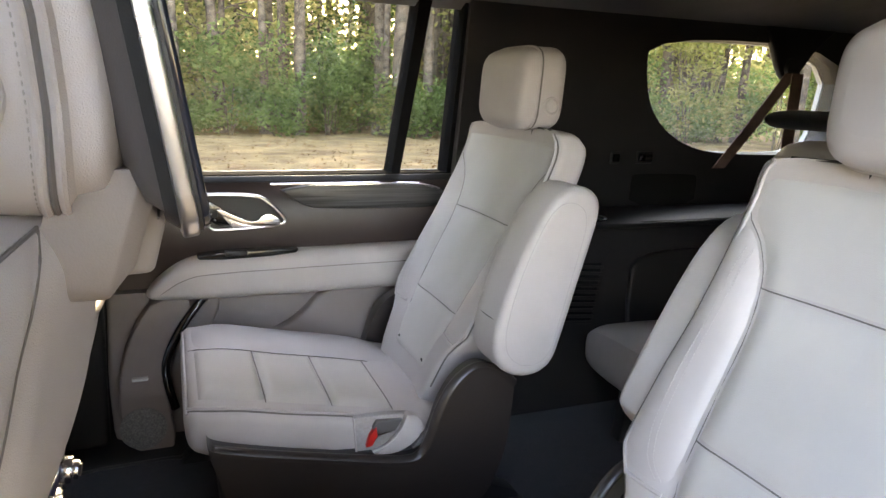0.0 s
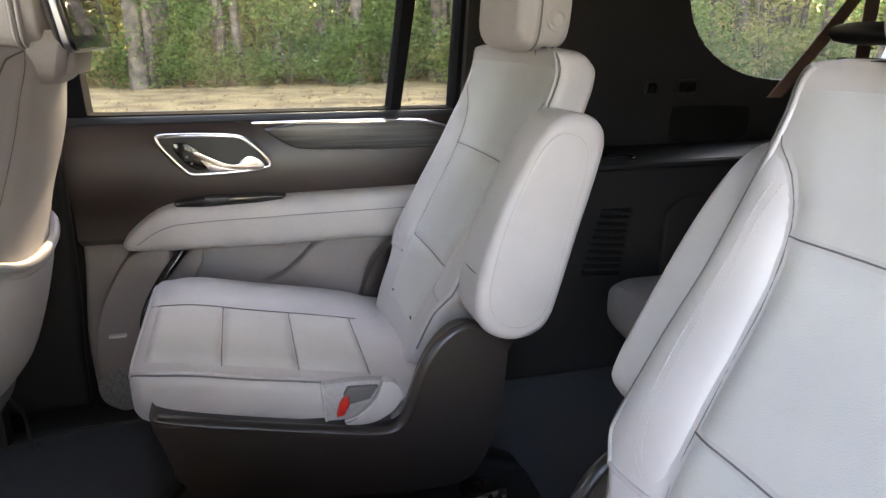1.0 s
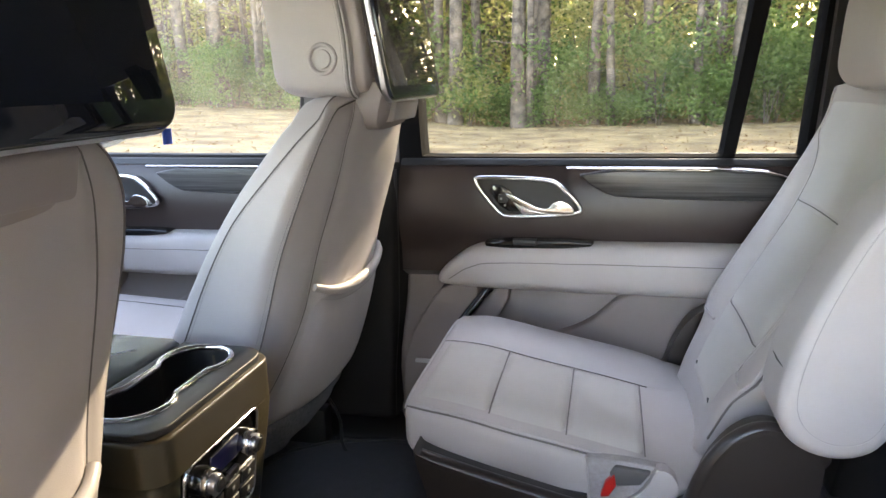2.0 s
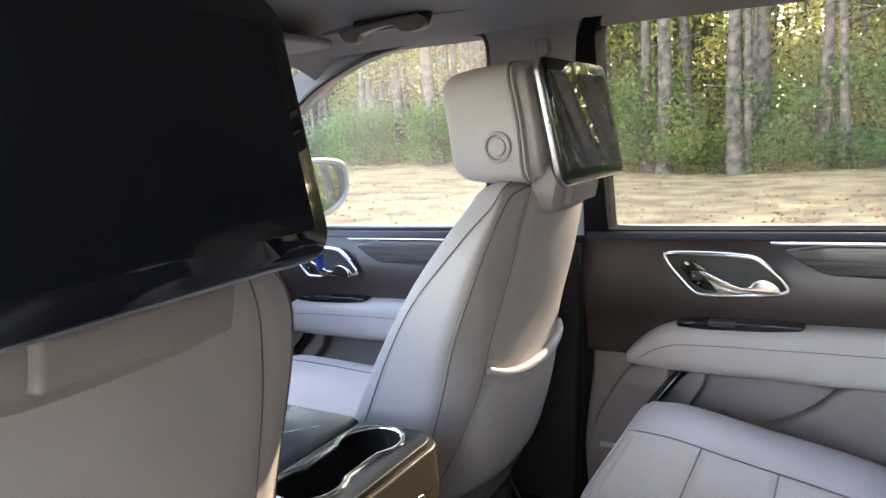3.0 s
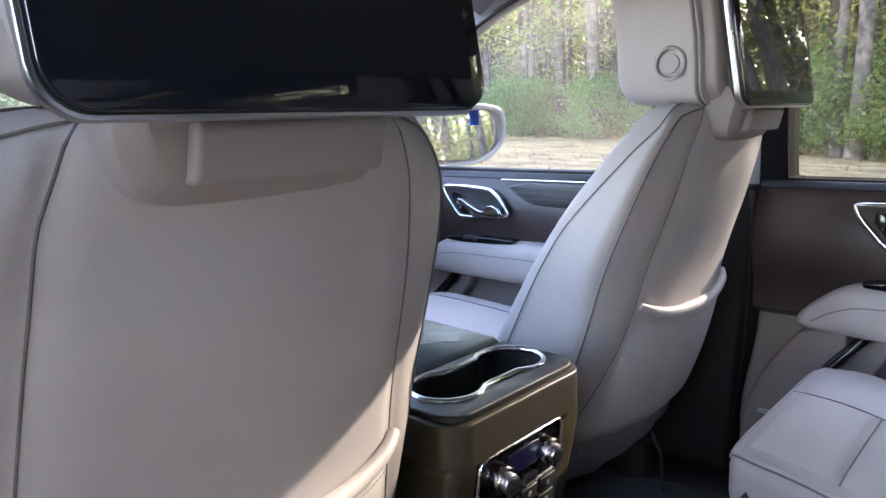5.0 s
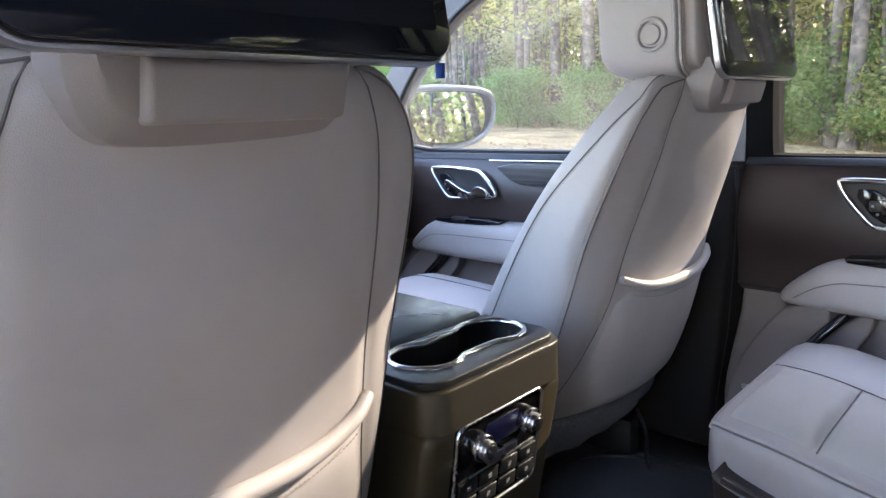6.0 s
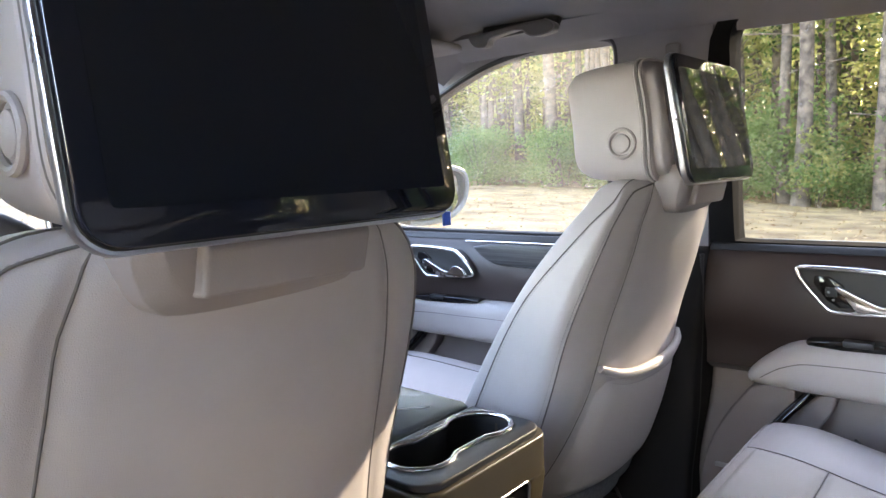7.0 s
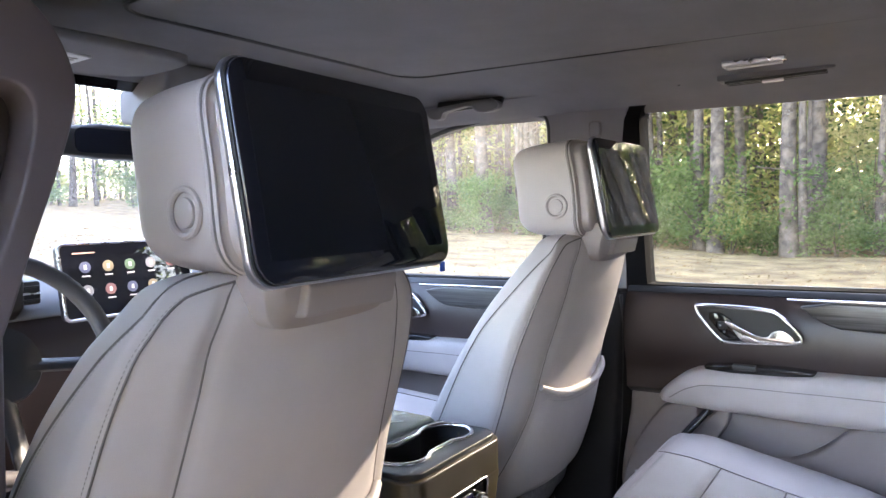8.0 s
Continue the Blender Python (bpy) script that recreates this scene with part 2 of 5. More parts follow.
def rrect(w, h, r, n=6):
    out = []
    for cx, cy, a0 in ((w / 2 - r, h / 2 - r, 0), (-w / 2 + r, h / 2 - r, 90), (-w / 2 + r, -h / 2 + r, 180), (w / 2 - r, -h / 2 + r, 270)):
        out += [(cx + r * math.cos(radians(a0 + 90 * k / n)), cy + r * math.sin(radians(a0 + 90 * k / n))) for k in range(n + 1)]
    return out


def disc(c, r, h, axis="y", n=28, bevel=0.001):
    pts = [(r * math.cos(2 * math.pi * k / n), r * math.sin(2 * math.pi * k / n)) for k in range(n)]
    bm = prism(pts, -h / 2, h / 2, {"y": "xz", "x": "yz", "z": "xy"}[axis], bevel, 2)
    bmesh.ops.translate(bm, verts=bm.verts, vec=c)
    return bm


def curve_at(tab, s):
    """Smooth values from a table of rows (s, a, b, ...)."""
    t = np.array(tab, float)
    k = t[:, 0]
    i = int(np.clip(np.searchsorted(k, s) - 1, 0, len(k) - 2))
    h = k[i + 1] - k[i]
    x = min(max((s - k[i]) / h, 0), 1)

    def slope(j):
        if j == 0:
            return (t[1, 1:] - t[0, 1:]) / (k[1] - k[0])
        if j == len(k) - 1:
            return (t[-1, 1:] - t[-2, 1:]) / (k[-1] - k[-2])
        a, b = (t[j, 1:] - t[j - 1, 1:]) / (k[j] - k[j - 1]), (t[j + 1, 1:] - t[j, 1:]) / (k[j + 1] - k[j])
        return np.where(a * b > 0, 2 * a * b / (a + b + 1e-12), 0)

    p0, p1, m0, m1 = t[i, 1:], t[i + 1, 1:], slope(i) * h, slope(i + 1) * h
    return (2 * x**3 - 3 * x**2 + 1) * p0 + (x**3 - 2 * x**2 + x) * m0 + (-2 * x**3 + 3 * x**2) * p1 + (x**3 - x**2) * m1


class Soft:
    """A padded body lofted along z (rows z, x low, x high, half width) or along x (rows x, z low, z high, half width)."""

    def __init__(self, axis, tab, yc, power=4.0, dish=0.0, crown=0.0, lean=None, relief=None, low=None):
        self.relief = relief
        self.low = low or power
        self.axis, self.tab, self.yc, self.power, self.dish, self.crown, self.lean = axis, tab, yc, power, dish, crown, lean

    def at(self, s, u, w):
        lo, hi, hw = curve_at(self.tab, s)[:3]
        c, h = (lo + hi) / 2, (hi - lo) / 2
        v = c + w * h
        if w < 0:
            v += self.dish * max(0, 1 - abs(u) ** 3) * -w
        else:
            v -= self.crown * abs(u) ** 2 * w
        if self.relief:
            v += self.relief(s, u, w)
        y = self.yc + u * hw
        v += 0.0009 * noise.noise(Vector((s * 9, y * 9, w * 1.5 + self.yc * 7)))
        p = Vector((v, y, s)) if self.axis == "z" else Vector((s, y, v))
        if self.lean:
            p.x += self.lean[0] * (p.z - self.lean[1])
        return p

    def on(self, s, u, side):
        """A point on the low (-1) or high (1) face at u across."""
        k = self.power if side > 0 else self.low
        return self.at(s, u, side * max(0, 1 - abs(u) ** k) ** (1 / k))

    def flank(self, s, w, side):
        k = self.power if w > 0 else self.low
        return self.at(s, side * max(0, 1 - abs(w) ** k) ** (1 / k), w)

    def ring(self, s, n=56):
        out = []
        for k in range(n):
            a = 2 * math.pi * k / n
            c, d = math.cos(a), math.sin(a)
            e = 2 / (self.power if d > 0 else self.low)
            out.append(self.at(s, math.copysign(abs(c) ** e, c), math.copysign(abs(d) ** e, d)))
        return out

    def body(self, ns=40, n=56):
        a, b = self.tab[0][0], self.tab[-1][0]
        return loft([self.ring(a + (b - a) * (0.5 - 0.5 * math.cos(math.pi * k / ns)), n) for k in range(ns + 1)])

    def pad(self, s0, s1, u0, u1, side, lift=0.004, n=14, swell=None):
        """A padded panel sewn onto one face, puffed in its middle and drawn in along its seams."""
        rows = []
        for i in range(n + 1):
            row = []
            for j in range(n + 1):
                a, b = i / n, j / n
                s = s0 + (s1 - s0) * a
                if callable(u0):
                    ua, ub = u0(s), u1(s)
                else:
                    ua, ub = u0, u1
                u = ua + (ub - ua) * b
                p = self.on(s, u, side)
                q = self.on(s + 0.002, u, side) - p
                r = self.on(s, min(0.99, u + 0.01), side) - self.on(s, u - 0.01, side)
                nrm = q.cross(r).normalized()
                if (nrm.x if self.axis == "z" else nrm.z) * side < 0:
                    nrm = -nrm
                f = min(a, 1 - a, b, 1 - b)
                rise = -0.0015 + lift * min(1, f * 9) ** 0.5
                if swell:
                    k = min(1, min(a, 1 - a) * swell)
                    rise = -0.0015 + lift * k * (2 - k) * math.sin(math.pi * b) ** 0.8
                row.append(p + nrm * rise)
            rows.append(row)
        return loft(rows, caps=False, closed=False)


# ---------------------------------------------------------------- setting: cabin shell
FLOOR = 0.575
SILL, TOP = 1.20, 1.645


def lean_in(bm, sign=1):
    """The side glass leans inwards above the sill."""
    for v in bm.verts:
        if v.co.z > SILL:
            v.co.y -= sign * 0.19 * (v.co.z - SILL)
    return bm


def plate(outer, holes, y0, y1):
    """A flat sheet in the xz plane with openings through it, from y0 to y1."""
    bm = bmesh.new()
    for loop in (outer, *holes):
        vs = [bm.verts.new((x, y0, z)) for x, z in loop]
        for i in range(len(vs)):
            bm.edges.new((vs[i], vs[(i + 1) % len(vs)]))
    bmesh.ops.triangle_fill(bm, edges=bm.edges[:], use_beauty=True)
    out = bmesh.ops.extrude_face_region(bm, geom=bm.faces[:])
    bmesh.ops.translate(bm, verts=[v for v in out["geom"] if isinstance(v, bmesh.types.BMVert)], vec=(0, y1 - y0, 0))
    return bm


def mirror_y(bm):
    for v in bm.verts:
        v.co.y = -v.co.y
    return bm


def structure(name, bm, material, label, smooth=True):
    return tagged(part(name, bm, material, None, "", smooth), label, name.split("_")[0], kind="structure")


structure("floor", box((-1.5, -0.80, FLOOR - 0.06), (2.45, 0.80, FLOOR), 0.01), CARPET, "dark charcoal carpet floor of the cabin")


def roof_mesh():
    """The headliner arches across the cabin and curves down to the side rails and the windscreen."""
    def z(x, y):
        return 1.72 - 0.03 * min(x, 0.6) - 0.072 * (abs(y) / 0.70) ** 4 - 0.062 * max(0.0, (-x - 0.52) / 0.2) ** 2
    rows = []
    for i in range(61):
        x = -0.72 + 3.15 * i / 60
        low = [(x, -0.74 + 1.48 * j / 36) for j in range(37)]
        rows.append([(px, py, z(px, py)) for px, py in low] + [(px, py, z(px, py) + 0.06) for px, py in reversed(low)])
    return loft(rows)


for sg, nm in ((1, "right"), (-1, "left")):
    bm = prism(chaikin([(0.60, 1.688), (0.65, 1.670), (0.690, 1.648), (0.705, 1.645), (0.74, 1.70), (0.62, 1.74)], 1), -0.70, 2.42, "yz")
    structure("trim_roof_" + nm, bm if sg > 0 else mirror_y(bm), HEADLINER, "grey cloth roof rail above the doors")

structure("ceiling", roof_mesh(), HEADLINER, "grey cloth headliner arching over the cabin")

# right side above the sill
FRONT_WIN = chaikin([(-1.16, 1.208), (-0.60, 1.204), (-0.305, 1.204), (-0.296, 1.208), (-0.262, 1.36), (-0.226, 1.585), (-0.224, 1.640), (-0.250, 1.655), (-0.36, 1.661), (-0.52, 1.645), (-0.635, 1.617), (-0.78, 1.562), (-0.98, 1.42)], 2)
REAR_WIN = chaikin([(0.006, 1.208), (0.011, 1.203), (0.25, 1.203), (0.63, 1.203), (0.648, 1.203), (0.650, 1.215), (0.688, 1.624), (0.684, 1.630), (0.5, 1.632), (0.22, 1.642), (0.070, 1.650), (0.030, 1.645), (0.017, 1.615), (0.016, 1.55), (0.010, 1.40)], 2)
VENT_WIN = [(0.672, 1.203), (0.803, 1.203), (0.806, 1.64), (0.722, 1.643)]
QUARTER = chaikin([(1.36, 1.585), (1.37, 1.47), (1.43, 1.355), (1.57, 1.272), (1.75, 1.25), (2.10, 1.25), (2.16, 1.30), (2.14, 1.585)], 2)


def side(sign):
    f = (lambda bm: bm) if sign > 0 else mirror_y
    nm = "right" if sign > 0 else "left"
    structure("pillar_front_" + nm, f(lean_in(plate([(-1.30, 1.19), (-0.050, 1.19), (-0.022, 1.60), (0.0, 1.70), (-0.62, 1.70), (-0.90, 1.56), (-1.2, 1.32)], [FRONT_WIN], 0.795, 0.85))), HEADLINER,
              "grey fabric-covered pillar trim round the front side window")
    structure("pillar_rear_" + nm, f(lean_in(plate([(0.815, 1.07), (2.42, 1.07), (2.42, 1.72), (0.815, 1.72)], [QUARTER], 0.78, 0.86))), DARKTRIM,
              "black trim of the rear side wall with a rounded quarter window")
    structure("wall_rear_" + nm, f(prism([(0.85, FLOOR - 0.03), (2.42, FLOOR - 0.03), (2.42, 1.085), (1.02, 1.085), (0.93, 1.02)], 0.58, 0.86, "xz", 0.012)), DARKTRIM,
              "black moulded side wall beside the third row")
    structure("sill_" + nm, f(prism([(0.61, 0.55), (0.86, 0.55), (0.86, 0.600), (0.72, 0.600), (0.66, 0.592), (0.62, 0.582)], -1.3, 1.0, "yz", 0.008)), BLACK,
              "black plastic door sill along the floor")
    structure("pillar_middle_" + nm, f(prism([(0.64, 0.62), (0.70, 0.60), (0.93, 0.60), (0.93, 1.19), (0.74, 1.19), (0.70, 1.0), (0.66, 0.75)], -0.29, -0.0405, "yz", 0.012)), PILLAR,
              "black lower trim of the middle pillar")
    w = tagged(new("window_quarter_" + nm), "tinted rear quarter window", "window", kind="structure")
    part("pane", f(lean_in(plate(chaikin([(1.33, 1.60), (1.33, 1.24), (2.17, 1.24), (2.17, 1.60)], 1), [], 0.815, 0.819))), HAZED if sign > 0 else UNSEEN_PANE, w, smooth=False)
    w = tagged(new("window_front_" + nm), "clear front side window", "window", kind="structure")
    part("pane", f(lean_in(plate([(-1.2, 1.19), (-0.25, 1.19), (-0.22, 1.66), (-0.66, 1.66), (-0.85, 1.54)], [], 0.82, 0.824))), GLASS, w, smooth=False).visible_shadow = False
    part("seal", f(lean_in(tube([(x, 0.80, z) for x, z in FRONT_WIN], 0.007, 6, True))), BLACK, w)


side(1)
side(-1)


# windscreen, front roof rail and the back of the cabin
ws = tagged(new("windscreen"), "clear windscreen in front of the dashboard", "window", kind="structure")
part("pane", loft([[(-1.62, y, 1.17), (-0.72, y, 1.695), (-0.72, y, 1.70), (-1.62, y, 1.175)] for y in (-0.72, 0.72)]), SCREEN_GLASS, ws, smooth=False).visible_shadow = False
part("black_band", loft([[(-0.745, y, 1.664), (-0.72, y, 1.679), (-0.72, y, 1.683), (-0.745, y, 1.668)] for y in (-0.70, 0.70)]), GLOSS, ws)
structure("wall_front", prism([(-1.62, 0.5), (-1.55, 0.5), (-1.50, 1.1), (-1.60, 1.17), (-1.62, 1.17)], -0.86, 0.86, "xz"), DARKTRIM, "dark firewall under the windscreen")
structure("wall_back", plate([(-0.86, 0.5), (0.86, 0.5), (0.86, 1.75), (-0.86, 1.75)], [[(-0.62, 1.22), (0.62, 1.22), (0.56, 1.58), (-0.56, 1.58)]], 0, 0.06), DARKTRIM, "black trimmed tailgate with its window").matrix_world = pose(2.42, 0, 0, 0, 0, 90)
w = tagged(new("window_tailgate"), "tailgate window out of view, tinted dark to cut light from behind", "window", kind="structure")
part("pane", box((2.40, -0.64, 1.20), (2.404, 0.64, 1.60), 0), UNSEEN_PANE, w)
# outer skin of the body, plain
structure("roof_skin", loft([[(x, y, 1.84 - 0.08 * (abs(y) / 0.8) ** 3 - (0.08 if x < -0.6 else 0)) for y in np.linspace(-0.8, 0.8, 15)] + [(x, y, 1.82 - 0.08 * (abs(y) / 0.8) ** 3 - (0.08 if x < -0.6 else 0)) for y in np.linspace(0.8, -0.8, 15)] for x in (-0.72, -0.5, 2.45)]), PAINT, "white painted roof panel")
for sg, nm in ((1, "right"), (-1, "left")):
    bm = lean_in(plate([(0.84, 0.35), (2.46, 0.35), (2.46, 1.74), (0.84, 1.74)], [QUARTER], 0.866, 0.884))
    structure("body_side_" + nm, bm if sg > 0 else mirror_y(bm), PAINT, "white painted rear side panel of the car")
structure("hood", prism([(-2.6, 1.0), (-2.55, 1.08), (-1.62, 1.16), (-1.62, 0.3), (-2.6, 0.3)], -0.9, 0.9, "xz", 0.03), PAINT, "white painted car hood")


# ---------------------------------------------------------------- doors
def car_door(sign, dx, x0, x1, label, rear):
    f = (lambda bm: bm) if sign > 0 else mirror_y

    def F(bm):
        bmesh.ops.translate(bm, verts=bm.verts, vec=(dx, 0, 0))
        return f(bm)

    def L(bm):
        # the lower panel comes inwards towards the floor
        for z in (0.72, 0.76, 0.80, 0.84, 0.88, 0.92):
            bmesh.ops.bisect_plane(bm, geom=bm.verts[:] + bm.edges[:] + bm.faces[:], plane_co=(0, 0, z), plane_no=(0, 0, 1))
        for v in bm.verts:
            if v.co.y < 0.80:
                k = min(1.0, max(0.0, (v.co.z - 0.72) / 0.20))
                v.co.y += 0.085 * k * k * (3 - 2 * k) * min(1.0, (0.80 - v.co.y) / 0.05)
        return F(bm)
    d = thing("car_door", (dx + x0, sign * 0.8, 0.48), label, "car door", "car doors")
    up = [(0.80, 1.193), (0.782, 1.193), (0.770, 1.180), (0.757, 1.155), (0.746, 1.115), (0.743, 1.07), (0.748, 1.03), (0.76, 1.0), (0.76, 0.925), (0.88, 0.925), (0.90, 1.193)]
    part("upper_panel", F(prism([*chaikin(up, 1)], x0, x1, "yz")), BROWN, d)
    part("belt_strip", F(prism([(0.772, 1.186), (0.79, 1.184), (0.83, 1.184), (0.83, 1.2), (0.785, 1.2)], x0, x1, "yz", 0.003)), BLACK, d, "black rubber strip under the glass")
    low = [(x0, 0.94)] + chaikin([(x0, 0.72), (x0 + 0.005, 0.58), (x0 + 0.05, 0.49), (x0 + 0.2, 0.475), (x1, 0.475)], 1, False) + [(x1, 0.94)]
    part("lower_panel", L(prism(low, 0.705, 0.87, "xz", 0.012)), DOORLOW, d, "light grey moulded lower panel")
    part("outer_skin", F(prism([(x0, 0.35), (x1, 0.35), (x1, 1.197), (x0, 1.197)], 0.905, 0.93, "xz", 0.004)), PAINT, d)
    # speaker corner, stripe and map pocket
    spk = part("speaker_panel", L(prism(chaikin([(0.068, 0.925), (0.165, 0.918), (0.075, 0.795), (0.085, 0.70), (0.10, 0.580), (0.06, 0.578), (0.016, 0.585), (-0.014, 0.625), (-0.018, 0.72), (-0.008, 0.80), (0.02, 0.86)], 1), 0.652, 0.71, "xz", 0.006)), DOORLOW, d)
    part("speaker_grille", L(disc((0.030, 0.651, 0.645), 0.05, 0.006)), mat("speaker_mesh", (0.20, 0.19, 0.185), 0.7, vary=0.3, vscale=300, bump=1.0, bscale=500), spk, "round perforated speaker grille")
    part("badge", L(box((0.012, 0.647, 0.7575), (0.046, 0.655, 0.7655), 0.002)), mat("badge_metal", (0.45, 0.44, 0.43), 0.4, 0.6), spk, "small silver speaker badge")
    part("stripe", L(tube(chaikin([(0.172, 0.648, 0.918), (0.12, 0.643, 0.86), (0.085, 0.641, 0.80), (0.082, 0.641, 0.765), (0.10, 0.643, 0.69)], 2, False), 0.0095, 10)), GLOSS, d, "gloss black accent strip")
    part("pull_trim", L(prism(chaikin([(0.182, 0.920), (0.222, 0.908), (0.165, 0.81), (0.16, 0.66), (0.10, 0.66), (0.088, 0.80)], 1), 0.668, 0.71, "xz", 0.006)), DOORLOW, d)
    part("map_pocket", L(prism(chaikin([(0.468, 0.914), (0.56, 0.918), (x1, 0.922), (x1, 0.62), (0.165, 0.62), (0.165, 0.80), (0.22, 0.812), (0.32, 0.818), (0.40, 0.85)], 2), 0.672, 0.71, "xz", 0.007)), DOORLOW, d)
    part("pocket_latch", L(prism([(0.235, 0.815), (0.285, 0.815), (0.245, 0.84)], 0.668, 0.69, "xz", 0.003)), FABRIC, d, "small grey tab in the map pocket")
    # armrest with seam and switch
    arm = Soft("x", [(0.050, 0.930, 0.938, 0.012), (0.060, 0.924, 0.954, 0.032), (0.085, 0.920, 0.978, 0.040), (0.125, 0.918, 1.006, 0.045), (0.165, 0.916, 1.019, 0.047), (0.40, 0.914, 1.027, 0.048), (x1, 0.914, 1.032, 0.048)], 0.752, 3.2)
    a = part("armrest", F(arm.body(40, 40)), LEATHER, d, "padded light grey leather armrest")
    part("seam", F(tube([arm.flank(x, float(curve_at([(0.06, -0.8), (0.085, -0.25), (0.12, 0.12), (0.17, 0.26), (0.30, 0.28), (0.9, 0.28)], x)[0]), -1) + Vector((0, 0.0005, 0)) for x in np.linspace(0.066, x1 - 0.01, 44)], 0.0011, 6)), SEAM, a)
    sw = part("switch_panel", F(prism(chaikin([(0.168, 1.012), (0.385, 1.018), (0.40, 1.034), (0.16, 1.030)], 1), 0.712, 0.77, "xz", 0.003)), GLOSS, d, "gloss black window switch panel")
    part("switch", F(box((0.225, 0.709, 1.022), (0.275, 0.73, 1.034), 0.003)), BLACK, sw)
    # trim insert
    ins = part("trim_insert", F(prism(chaikin([(0.345, 1.181), (0.70, 1.181), (0.775, 1.165), (0.80, 1.14), (0.80, 1.118), (0.45, 1.122), (0.405, 1.135)], 1), 0.739, 0.78, "xz", 0.004)), WOOD, d, "dark striated decorative insert")
    part("chrome_strip", F(tube(chaikin([(0.335, 0.746, 1.184), (0.50, 0.742, 1.185), (0.70, 0.742, 1.184), (0.765, 0.740, 1.172), (0.785, 0.74, 1.150)], 2, False), 0.0028, 6)), CHROME, ins, "thin chrome strip")
    # inside handle
    path = chaikin([(0.134, 1.160), (0.155, 1.166), (0.30, 1.162), (0.325, 1.148), (0.368, 1.104), (0.362, 1.088), (0.21, 1.080), (0.192, 1.088)], 2)
    h = part("handle_recess", F(prism(path, 0.731, 0.78, "xz")), BLACK, d, "black recess of the inside door handle")
    part("bezel", F(tube([(x, 0.731, z) for x, z in path], 0.0052, 10, True)), CHROME, h, "polished chrome bezel")
    part("lock_plate", F(prism(chaikin([(0.160, 1.150), (0.210, 1.150), (0.248, 1.092), (0.205, 1.090)], 1), 0.727, 0.735, "xz", 0.002)), GLOSS, h)
    for zz in (1.108, 1.122):
        part("lock_mark", F(box((0.196 + 0.6 * (1.122 - zz), 0.7215, zz - 0.003), (0.200 + 0.6 * (1.122 - zz), 0.7232, zz + 0.001), 0)), WHITE_DIM, h)
    part("lock_button", F(box((0.192, 0.723, 1.112), (0.212, 0.729, 1.130), 0.002)), BLACK, h)
    part("lever_plate", F(prism([(0.215, 1.125), (0.245, 1.086), (0.345, 1.088), (0.316, 1.093), (0.271, 1.096), (0.240, 1.110)], 0.722, 0.733, "xz", 0.002)), SILVER, h, "satin silver plate under the lever")
    part("release_lever", F(prism(chaikin([(0.207, 1.134), (0.220, 1.133), (0.249, 1.118), (0.282, 1.103), (0.301, 1.103), (0.309, 1.116), (0.326, 1.121), (0.346, 1.112), (0.356, 1.096), (0.345, 1.090), (0.315, 1.092), (0.278, 1.094), (0.241, 1.107), (0.219, 1.121)], 1), 0.709, 0.726, "xz", 0.005, 4)), CHROME, h, "curved chrome release lever")
    if rear:
        part("edge_seal", F(tube([(x0 - 0.004, 0.740, 1.18), (x0 - 0.004, 0.735, 1.0), (x0 - 0.004, 0.72, 0.85), (x0 - 0.004, 0.675, 0.72), (x0 - 0.004, 0.665, 0.62)], 0.005, 8)), BLACK, d, "black rubber seal along the door edge")
        fr = part("window_frame", F(lean_in(plate([(-0.046, 1.185), (0.835, 1.185), (0.835, 1.665), (0.05, 1.668), (0.020, 1.662), (-0.004, 1.645), (-0.020, 1.615), (-0.029, 1.56), (-0.036, 1.45)], [REAR_WIN, VENT_WIN], 0.79, 0.86))), FRAME, d, "black window frame with a slim divider bar")
        part("pane", F(lean_in(plate([(0, 1.19), (0.66, 1.19), (0.70, 1.66), (0, 1.66)], [], 0.825, 0.829))), TINT, fr, smooth=False)
        part("pane", F(lean_in(plate([(0.665, 1.19), (0.82, 1.19), (0.82, 1.66), (0.705, 1.66)], [], 0.825, 0.829))), TINT, fr, smooth=False)
    return d


car_door(1, 0, -0.04, 0.83, "closed rear passenger door with brown and light grey panels", True)
car_door(1, -1.018, -0.20, 0.745, "closed front passenger door with brown and light grey panels", False)
car_door(-1, -1.018, -0.20, 0.745, "closed front driver door with brown and light grey panels", False)


opened = car_door(-1, 0, -0.04, 0.83, "open rear driver door swung out beside the sill", True)
hinge = Vector((-0.04, -0.93, 0))
opened.matrix_world = Matrix.Translation(hinge + Vector((-0.14, -0.02, 0))) @ Matrix.Rotation(radians(-80), 4, "Z") @ Matrix.Translation(-hinge) @ Matrix.Translation(opened.location)


